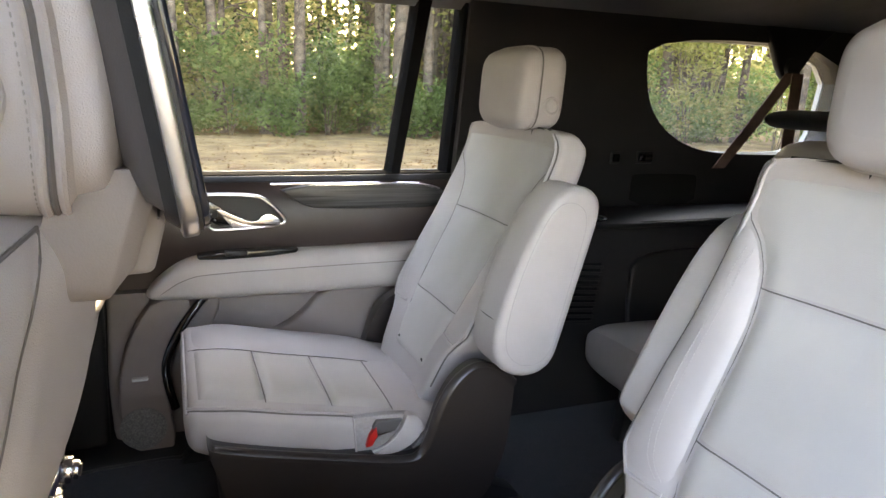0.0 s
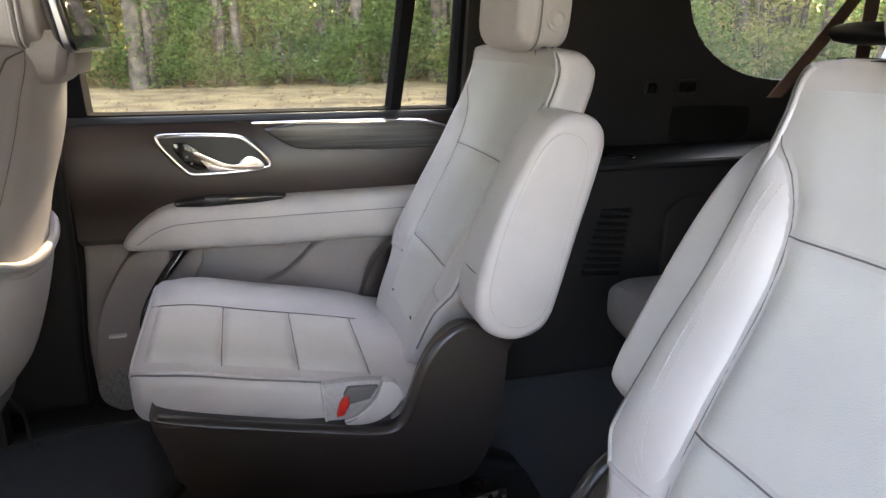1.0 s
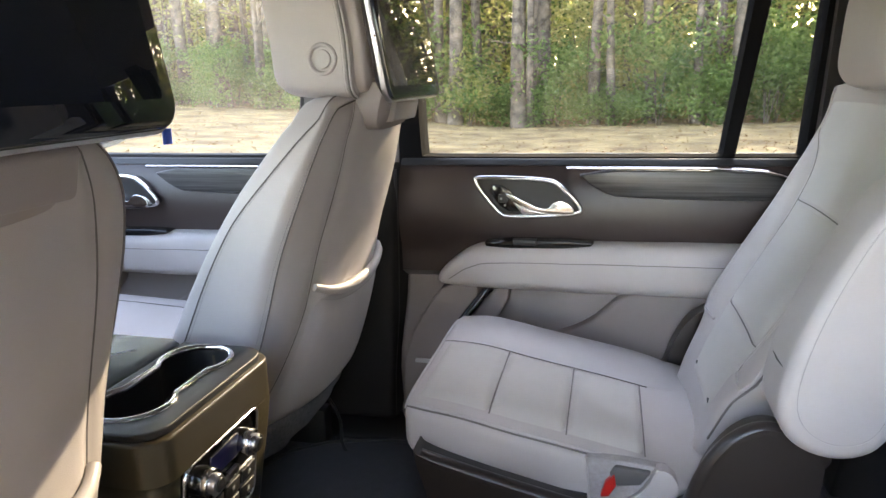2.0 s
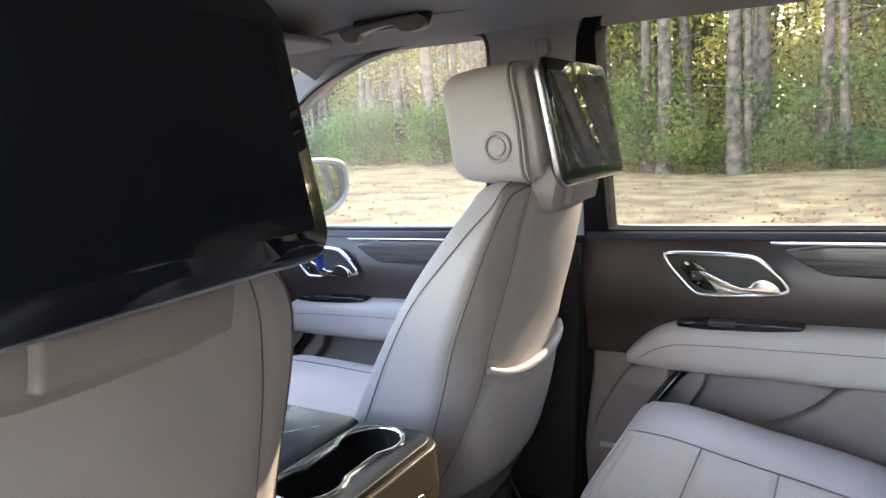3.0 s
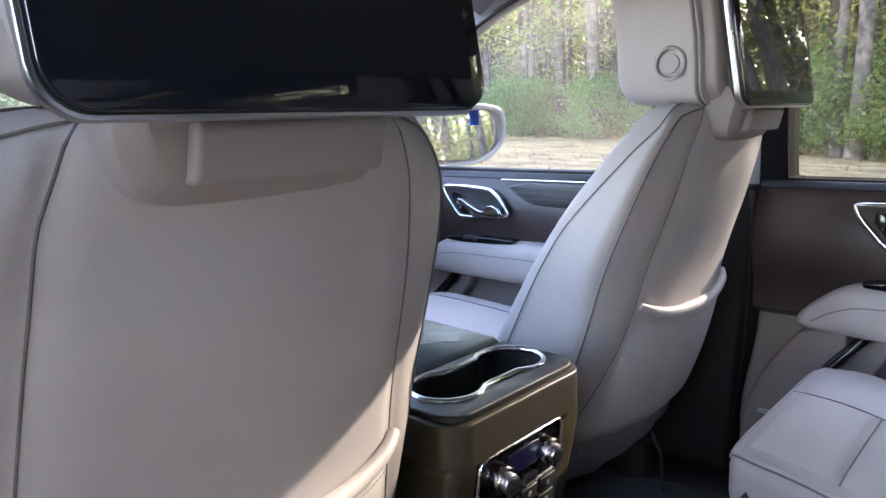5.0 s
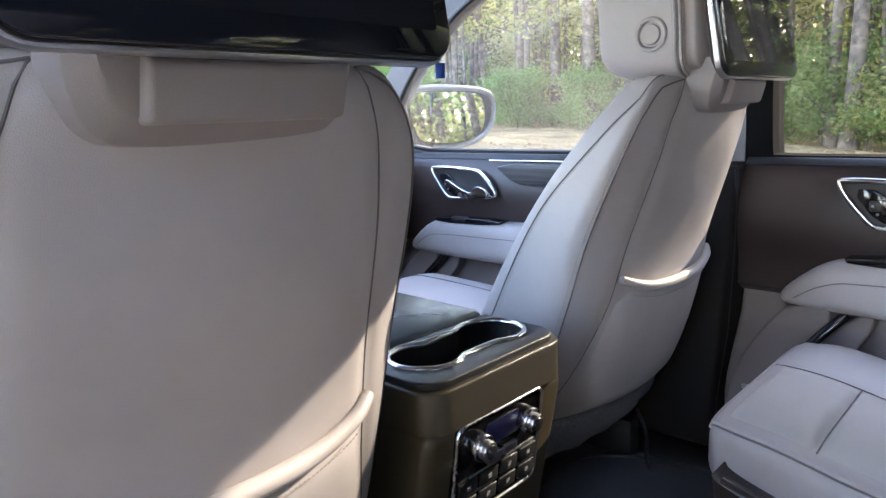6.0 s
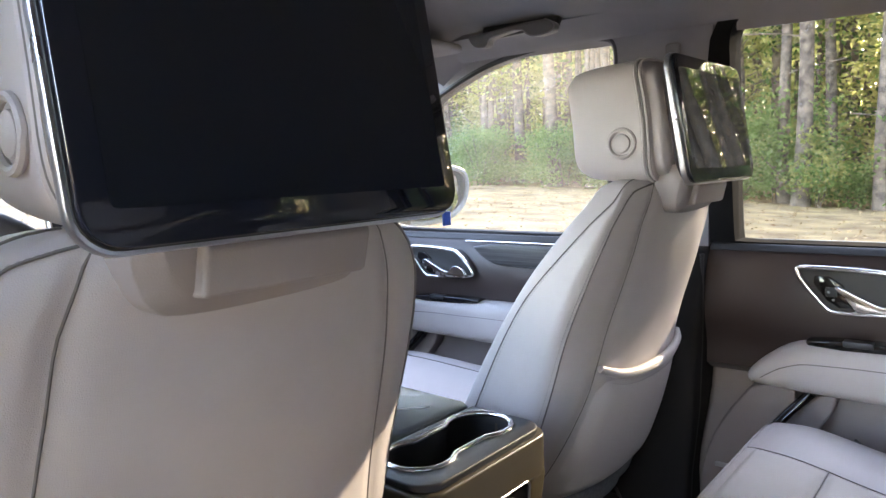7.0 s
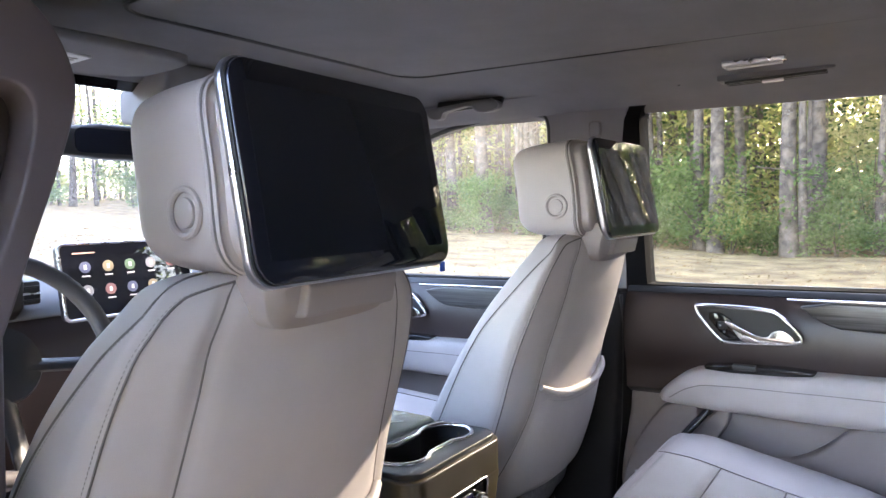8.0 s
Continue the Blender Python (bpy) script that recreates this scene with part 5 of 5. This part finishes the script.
part("top", prism([(1.0, 0.52), (2.3, 0.52), (2.3, 0.76), (1.0, 0.76)], 1.086, 1.10, "xy", 0.004), BLACK, sf)
part("rim", tube([(1.25, 0.53, 1.100), (2.2, 0.53, 1.100)], 0.0025, 8), BLACK, sf)
part("cup_rim", tube([(1.14 + 0.04 * math.cos(a), 0.60 + 0.04 * math.sin(a), 1.102) for a in np.linspace(0, 2 * math.pi, 25)[:-1]], 0.004, 6, True), GLOSS, sf)
structure("trim_arch", prism(chaikin([(1.285, 0.60), (1.255, 0.957), (1.293, 0.998), (1.42, 1.012), (2.3, 1.02), (2.3, 0.60)], 1), 0.566, 0.585, "xz", 0.007), DARKTRIM, "moulded arch over the rear wheel housing")
# a flat plate, its recess only painted as shade
structure("trim_recess", prism(chaikin([(1.392, 1.09), (1.388, 1.19), (1.40, 1.197), (1.62, 1.192), (1.635, 1.18), (1.63, 1.09)], 1), 0.773, 0.785, "xz", 0.002), RECESS_SHADE, "dark shallow recess in the side wall")
for x, w_, lb in ((1.30, 0.035, "round black hook in the side wall"), (1.39, 0.06, "black switch in the side wall")):
    k = thing("wall_switch", (x, 0.77, 1.24), lb, "switch")
    part("plate", box((x, 0.760, 1.225), (x + w_, 0.782, 1.262), 0.004), BLACK, k)
    part("rocker", box((x + 0.006, 0.755, 1.232), (x + w_ - 0.006, 0.762, 1.255), 0.003), GLOSS, k)
lobe = thing("belt_guide", (1.9, 0.70, 1.5), "black belt guide trim between the rear panes", "belt guide")
part("trim", prism(chaikin([(1.74, 1.66), (1.79, 1.58), (1.83, 1.50), (1.87, 1.47), (1.91, 1.50), (1.97, 1.58), (2.08, 1.66)], 1), 0.695, 0.72, "xz", 0.008), BLACK, lobe)
part("anchor", disc((1.87, 0.69, 1.515), 0.028, 0.02, "y", 24, 0.005), BLACK, lobe)


def strap(name, pts, label):
    t = thing(name, pts[-1], label, "seat belt", "rear belts")
    part("webbing", loft([[(x - 0.023, y, z), (x + 0.023, y, z), (x + 0.023, y + 0.002, z + 0.001), (x - 0.023, y + 0.002, z + 0.001)] for x, y, z in pts]), BELT, t)


strap("rear_seat_belt", [(1.855, 0.675, 1.50), (1.72, 0.67, 1.34), (1.62, 0.675, 1.22)], "reddish brown third row belt slung across the window")
strap("rear_seat_belt", [(1.875, 0.67, 1.50), (1.85, 0.65, 1.30), (1.81, 0.60, 1.12)], "reddish brown third row belt hanging straight down")

# floor hardware by the captain chair
fl = thing("floor_bracket", (0.70, 0.17, FLOOR), "black floor bracket with bare metal fittings", "bracket")
part("cover", prism(chaikin([(0.53, 0.05), (0.77, 0.10), (0.78, 0.27), (0.53, 0.24)], 1), FLOOR, FLOOR + 0.012, "xy", 0.004), BLACK, fl)
part("striker", tube([(0.60, 0.12, FLOOR + 0.01), (0.60, 0.12, FLOOR + 0.04), (0.70, 0.14, FLOOR + 0.04), (0.70, 0.14, FLOOR + 0.01)], 0.005, 8), SILVER, fl, "bare steel striker loop")
part("latch", box((0.635, 0.15, FLOOR + 0.01), (0.685, 0.20, FLOOR + 0.035), 0.004), GLOSS, fl)
mt = thing("floor_mat", (0.0, 0.45, FLOOR), "black carpet floor mat with a raised edge", "floor mat")
part("mat", prism(chaikin([(-0.28, 0.18), (0.30, 0.18), (0.30, 0.62), (-0.28, 0.60)], 2), FLOOR, FLOOR + 0.008, "xy", 0.003), CARPET, mt)
part("edge", tube([(x, y, FLOOR + 0.008) for x, y in chaikin([(-0.28, 0.18), (0.30, 0.18), (0.30, 0.62), (-0.28, 0.60)], 2)], 0.005, 6, True), BLACK, mt)
cb = thing("belt_stalk", (-0.14, 0.55, FLOOR), "thin black cable behind the front seat", "cable")
part("cable", tube(chaikin([(-0.16, 0.56, 0.70), (-0.13, 0.55, 0.66), (-0.135, 0.555, 0.60), (-0.12, 0.55, FLOOR + 0.004)], 2, False), 0.004, 6), BLACK, cb)
bt = thing("blue_tag", (0.112, -0.275, 1.335), "tiny strip of blue tape on a screen corner", "tape")
part("strip", box((0.1135, -0.292, 1.333), (0.1160, -0.284, 1.344), 0.0005), BLUE, bt)

# outside mirror
MIRROR_RIM = mat("grey_mirror_rim", (0.13, 0.15, 0.17), 0.3, vary=0.04)
om = thing("door_mirror", (-1.02, 1.0, 1.3), "white and chrome outside door mirror", "mirror")
rim = chaikin([(0.815, 1.25), (0.86, 1.208), (1.10, 1.203), (1.215, 1.25), (1.238, 1.33), (1.215, 1.378), (1.10, 1.392), (0.83, 1.392), (0.80, 1.35)], 2)
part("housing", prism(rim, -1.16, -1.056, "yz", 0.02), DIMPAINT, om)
part("bezel", tube([(-1.056, y, z) for y, z in rim], 0.010, 8, True), MIRROR_RIM, om, "grey painted rim round the mirror glass")
glass = chaikin([(0.835, 1.255), (0.87, 1.220), (1.08, 1.215), (1.165, 1.255), (1.18, 1.33), (1.16, 1.37), (1.09, 1.38), (0.845, 1.38), (0.82, 1.35)], 2)
bm = prism(glass, -0.003, 0.003, "yz")
bmesh.ops.transform(bm, matrix=Matrix.Translation((-1.050, 1.0, 1.30)) @ Matrix.Rotation(radians(-6), 4, "Y") @ Matrix.Translation((0, -1.0, -1.30)), verts=bm.verts)
part("glass", bm, MIRROR, om, "mirror glass tilted slightly upwards")
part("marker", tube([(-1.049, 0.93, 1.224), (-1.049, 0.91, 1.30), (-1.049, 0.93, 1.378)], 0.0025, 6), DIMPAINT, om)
part("arm", prism([(-1.12, 1.20), (-1.04, 1.20), (-1.05, 1.27), (-1.11, 1.27)], 0.80, 0.92, "xz", 0.01), BLACK, om)


# ---------------------------------------------------------------- outdoors
GROUND = -0.15


def terrain(x, y):
    r = math.hypot(x, y)
    rise = 0.065 * max(0.0, -x - 3.0) - 0.01 * max(0.0, x - 3)
    return GROUND + rise + 0.05 * noise.noise(Vector((x * 0.25, y * 0.25, 3.1))) * min(1, r / 8)


def ground_mesh():
    rad = [0.0] + [1.2 * 1.16**k for k in range(46)]
    rows = []
    for r in rad[1:]:
        row = []
        for k in range(96):
            a = 2 * math.pi * k / 96
            x, y = r * math.cos(a), r * math.sin(a)
            row.append((x, y, terrain(max(-90, x), y)))
        rows.append(row)
    bm = loft(rows, caps=False)
    c = bm.verts.new((0, 0, GROUND))
    bm.verts.ensure_lookup_table()
    for k in range(96):
        bm.faces.new((c, bm.verts[k], bm.verts[(k + 1) % 96]))
    return bm


structure("ground", ground_mesh(), LITTER, "sandy ground strewn with fallen leaves")


def leaves(bm_verts, bm_faces, c, r, n, size, rng, squash=0.7):
    for _ in range(n):
        d = Vector((rng.gauss(0, 1), rng.gauss(0, 1), rng.gauss(0, squash)))
        p = c + d * (r * 0.5)
        a = Vector((rng.gauss(0, 1), rng.gauss(0, 1), rng.gauss(0, 0.6))).normalized() * size * rng.uniform(0.5, 1.3)
        b = a.cross(Vector((rng.gauss(0, 1), rng.gauss(0, 1), rng.gauss(0, 1)))).normalized() * size * 0.45
        i = len(bm_verts)
        bm_verts += [p - a, p + b, p + a, p - b]
        bm_faces.append((i, i + 1, i + 2, i + 3))


def mesh_from(name, verts, faces, material):
    me = bpy.data.meshes.new(name)
    me.from_pydata([tuple(v) for v in verts], [], faces)
    me.materials.append(material)
    return me


def trunk_bm(rng, height, r0, sway=0.12):
    bend = [Vector((rng.uniform(-1, 1), rng.uniform(-1, 1), 0)) * sway for _ in range(8)]
    rings, p = [], Vector((0, 0, -0.3))
    for k in range(12):
        f = k / 11
        r = r0 * (1 - 0.6 * f) * (1.35 if k == 0 else 1.1 if k == 1 else 1)
        rings.append([p + Vector((math.cos(a), math.sin(a), 0)) * r * (1 + 0.10 * noise.noise(Vector((math.cos(a) * 2, math.sin(a) * 2, p.z * 1.5 + r0 * 40)))) for a in np.linspace(0, 2 * math.pi, 13)[:-1]])
        p = p + Vector((0, 0, height / 11)) + bend[k % 8] * height / 40
    return loft(rings)


def make_tree(i, sway=0.12):
    rng = random.Random(40 + i)
    h = 19 + rng.uniform(0, 3)
    r0 = (0.11, 0.14, 0.18, 0.215, 0.125)[i % 5]
    t = thing("pine_tree", (0, 0, 0), "tall straight pine trunk at the edge of the woods", "tree", "trees")
    part("trunk", trunk_bm(rng, h, r0, sway), BARK, t)
    for k in range(5):
        z = rng.uniform(2.0, 8.0)
        a = rng.uniform(0, 6.3)
        d = Vector((math.cos(a), math.sin(a), rng.uniform(0.1, 0.6)))
        o = Vector((0, 0, z))
        part("limb", tube([o, o + d * 0.5 + Vector((0, 0, 0.05)), o + d * rng.uniform(1.0, 1.8)], 0.022, 6), BARK, t)
    v, f = [], []
    for _ in range(16):
        leaves(v, f, Vector((rng.gauss(0, 1.1), rng.gauss(0, 1.1), h * rng.uniform(0.86, 1.02))), 0.9, 60, 0.22, rng)
    o = new("crown", mesh_from("crown", v, f, NEEDLE))
    o.parent = t
    return t


def make_bush(i, material, label, size=0.10, n=1500, height=1.6, name="bush"):
    rng = random.Random(90 + i)
    t = thing(name, (0, 0, 0), label, "shrub", "undergrowth")
    v, f = [], []
    stems = []
    for k in range(22):
        c = Vector((rng.gauss(0, 0.65), rng.gauss(0, 0.45), height * rng.uniform(0.08, 1.0) ** 0.9))
        leaves(v, f, c, 0.55, n // 22, size, rng)
        if k < 7:
            stems.append(c)
    o = new("foliage", mesh_from("foliage", v, f, material))
    o.parent = t
    for c in stems[:4]:
        part("stem", tube([(0.1 * c.x, 0.1 * c.y, -0.1), c * 0.55 + Vector((0, 0, 0.1)), c], 0.015, 5), BARK, t)
    return t


def tree_line(x):
    """How far out the woods begin, to the passenger side of the car."""
    return 20.5 + 0.10 * max(0, -x) + 0.02 * max(0, x) + 1.2 * math.sin(x * 0.35) * 0.5


rng = random.Random(7)
trees = [make_tree(i) for i in range(5)]
bushes = [make_bush(0, LEAF, "dense green shrub at the edge of the clearing"), make_bush(1, LEAF, "dense green shrub at the edge of the clearing", 0.08, 1600, 1.3),
          make_bush(2, YELLOW, "yellow-green autumn shrub among the trunks", 0.09, 1100, 2.2), make_bush(3, YELLOW, "tall sparse sapling with yellow leaves", 0.10, 900, 4.6, "sapling"),
          make_bush(4, LEAF, "young green pine sapling with soft needles", 0.09, 1500, 2.6, "sapling"),
          make_bush(5, PALE, "pale green feathery shrub at the edge of the clearing", 0.06, 3600, 2.4),
          make_bush(6, NEEDLE, "dense dark evergreen added out of view to cut light at the open door", 0.12, 2600, 2.6, "evergreen")]
placed = {k: 0 for k in range(12)}


def sunny(x, y, lo=-1.3, hi=1.0):
    """Whether a spot lies in the gap between the trees through which the sun reaches the car."""
    return y > 0 and lo < 0.971 * x - 0.238 * y < hi


def put(master, x, y, s=1.0, k=0):
    m = pose(x, y, terrain(x, y), rng.uniform(-2, 2), rng.uniform(-2, 2), rng.uniform(0, 360)) @ Matrix.Diagonal((s, s, s, 1))
    if placed[k] == 0:
        placed[k] = 1
        master.matrix_basis = m
        return
    c = copy_thing(master, m)
    c.scale = (s, s, s)


for n in range(210):
    x = rng.uniform(-42, 24)
    y = tree_line(x) + 0.6 + 11 * rng.random() ** 1.3
    k = rng.randrange(5)
    if sunny(x, y):
        continue
    put(trees[k], x, y, rng.uniform(0.8, 1.2), k)
for n in range(70):
    x = -42 + 66 * (n + rng.random()) / 70
    k = rng.choice((0, 0, 1, 1, 4, 2)) if x > -10 else rng.choice((0, 1, 1, 4, 2))
    put(bushes[k], x, tree_line(x) + rng.uniform(0.2, 1.6), rng.uniform(0.8, 1.25) * (1 if x > -10 else 0.75), 5 + k)
for n in range(70):
    x = rng.uniform(-42, 24)
    k = rng.choice((2, 3, 3, 4, 2))
    put(bushes[k], x, tree_line(x) + rng.uniform(1.5, 9), rng.uniform(0.8, 1.4), 5 + k)
# behind the car on the passenger side
for n in range(34):
    a = radians(rng.uniform(16, 62))
    d = rng.uniform(27, 36)
    k = rng.choice((2, 3, 3, 3, 5))
    put(bushes[k], d * math.cos(a), d * math.sin(a), rng.uniform(1.1, 1.6), 5 + k)
for n in range(22):
    a = radians(rng.uniform(16, 44))
    d = rng.uniform(24, 34)
    k = rng.randrange(5)
    put(trees[k], d * math.cos(a), d * math.sin(a), rng.uniform(0.8, 1.2), k)
# pale shrubs beyond the front side window
for n in range(12):
    x = rng.uniform(-27, -9)
    put(bushes[5], x, tree_line(x) - rng.uniform(0.0, 1.2), rng.uniform(0.55, 1.0), 10)
# ahead of the car
for n in range(45):
    y = rng.uniform(-40, 24)
    x = -44 - 12 * rng.random() ** 1.3
    k = rng.randrange(5)
    put(trees[k], x, y, rng.uniform(0.8, 1.2), k)
for n in range(40):
    y = -40 + 64 * (n + rng.random()) / 40
    k = rng.choice((0, 1, 2, 4))
    put(bushes[k], -43 - rng.uniform(0, 5), y, rng.uniform(1.0, 1.6), 5 + k)
# out-of-view woods behind and on the driver side, added to lessen the sky light
for n in range(60):
    a = radians(rng.uniform(-60, 18))
    d = rng.uniform(13, 26)
    k = rng.randrange(5)
    put(trees[k], d * math.cos(a), d * math.sin(a), rng.uniform(0.8, 1.2), k)
for n in range(60):
    a = radians(rng.uniform(-60, 18))
    d = rng.uniform(12, 20)
    k = rng.choice((0, 2, 3, 3, 4))
    put(bushes[k], d * math.cos(a), d * math.sin(a), rng.uniform(1.2, 1.7), 5 + k)
# evergreens added close by, out of view behind the open door, to cut its sky light
for n in range(13):
    a = radians(-60 + 44 * (n + rng.random()) / 13)
    d = rng.uniform(7.0, 10.0)
    put(bushes[6], d * math.cos(a), d * math.sin(a), rng.uniform(1.4, 2.2), 11)
# more out-of-view trees, added to darken the light from the driver side
for n in range(34):
    a = radians(rng.uniform(-100, -60))
    d = rng.uniform(14, 26)
    k = rng.randrange(5)
    put(trees[k], d * math.cos(a), d * math.sin(a), rng.uniform(0.8, 1.2), k)


def far_woods():
    rg = random.Random(5)
    verts, faces = [], []
    for _ in range(760):
        if rg.random() < 0.7:
            x = rg.uniform(-60, 40)
            y = tree_line(x) + rg.uniform(8, 34)
        else:
            x, y = rg.uniform(-85, -54), rg.uniform(-50, 40)
        z, r, h = terrain(x, y), rg.uniform(0.06, 0.17), rg.uniform(9, 12)
        dx = rg.uniform(-0.35, 0.35)
        i = len(verts)
        for k in range(6):
            a = k * math.pi / 3
            verts.append((x + r * math.cos(a), y + r * math.sin(a), z - 0.2))
        for k in range(6):
            a = k * math.pi / 3
            verts.append((x + dx + 0.6 * r * math.cos(a), y + 0.6 * r * math.sin(a), z + h))
        faces += [(i + k, i + (k + 1) % 6, i + 6 + (k + 1) % 6, i + 6 + k) for k in range(6)]
    tagged(new("far_trunks", mesh_from("far_trunks", verts, faces, BARK)), "many thin pine trunks deep in the woods", "woods", kind="stuff")
    for nm, ma, cnt, z0, z1, lab in (("far_foliage", YELLOW, 5600, 0.6, 14.0, "yellow-green leaves filling the woods"), ("far_undergrowth", LEAF, 500, 0.2, 2.6, "green undergrowth deep in the woods"),
                                     ("far_needles", NEEDLE, 1500, 2.0, 9.0, "dark green needles between the trunks")):
        v, f = [], []
        for _ in range(cnt):
            if rg.random() < 0.72:
                x = rg.uniform(-60, 40)
                depth = rg.uniform(5, 32)
                y = tree_line(x) + depth
                top = min(z1, 5.5 + 0.5 * depth)
            else:
                x, y = rg.uniform(-80, -50), rg.uniform(-50, 40)
                top, depth = z1, 14
            leaves(v, f, Vector((x, y, terrain(x, y) + rg.uniform(z0, max(z0, top)))), 1.5, 50, 0.13 + 0.004 * depth, rg)
        tagged(new(nm, mesh_from(nm, v, f, ma)), lab, "foliage", kind="stuff")
    v, f = [], []
    for _ in range(850):
        x, y = rg.uniform(-16, 36), rg.uniform(19, 34)
        for z, r in ((rg.uniform(6, 14.5), 1.5), (rg.uniform(13, 22), 1.9)):
            # leaves kept inside the sun's gap dim the sun that enters the cabin
            if not sunny(x, y, -2.4, 2.0) or z < 0.40 * y or rg.random() < 0.72:
                leaves(v, f, Vector((x, y, z)), r, 50, 0.18, rg)
    tagged(new("added_canopy", mesh_from("added_canopy", v, f, LEAF)), "green leaves added above the view for reflections and to dim the sun", "foliage", kind="stuff")
    v, f = [], []
    for _ in range(12000):
        a = radians(rg.uniform(20, 190))
        d = 3 + 24 * rg.random() ** 0.8
        x, y = d * math.cos(a), d * math.sin(a)
        leaves(v, f, Vector((x, y, terrain(x, y) + 0.012)), 0.01, 1, 0.05, rg, 0.1)
    tagged(new("fallen_leaves", mesh_from("fallen_leaves", v, f, FALLEN)), "dry brown leaves scattered over the sandy ground", "leaves", kind="stuff")


far_woods()
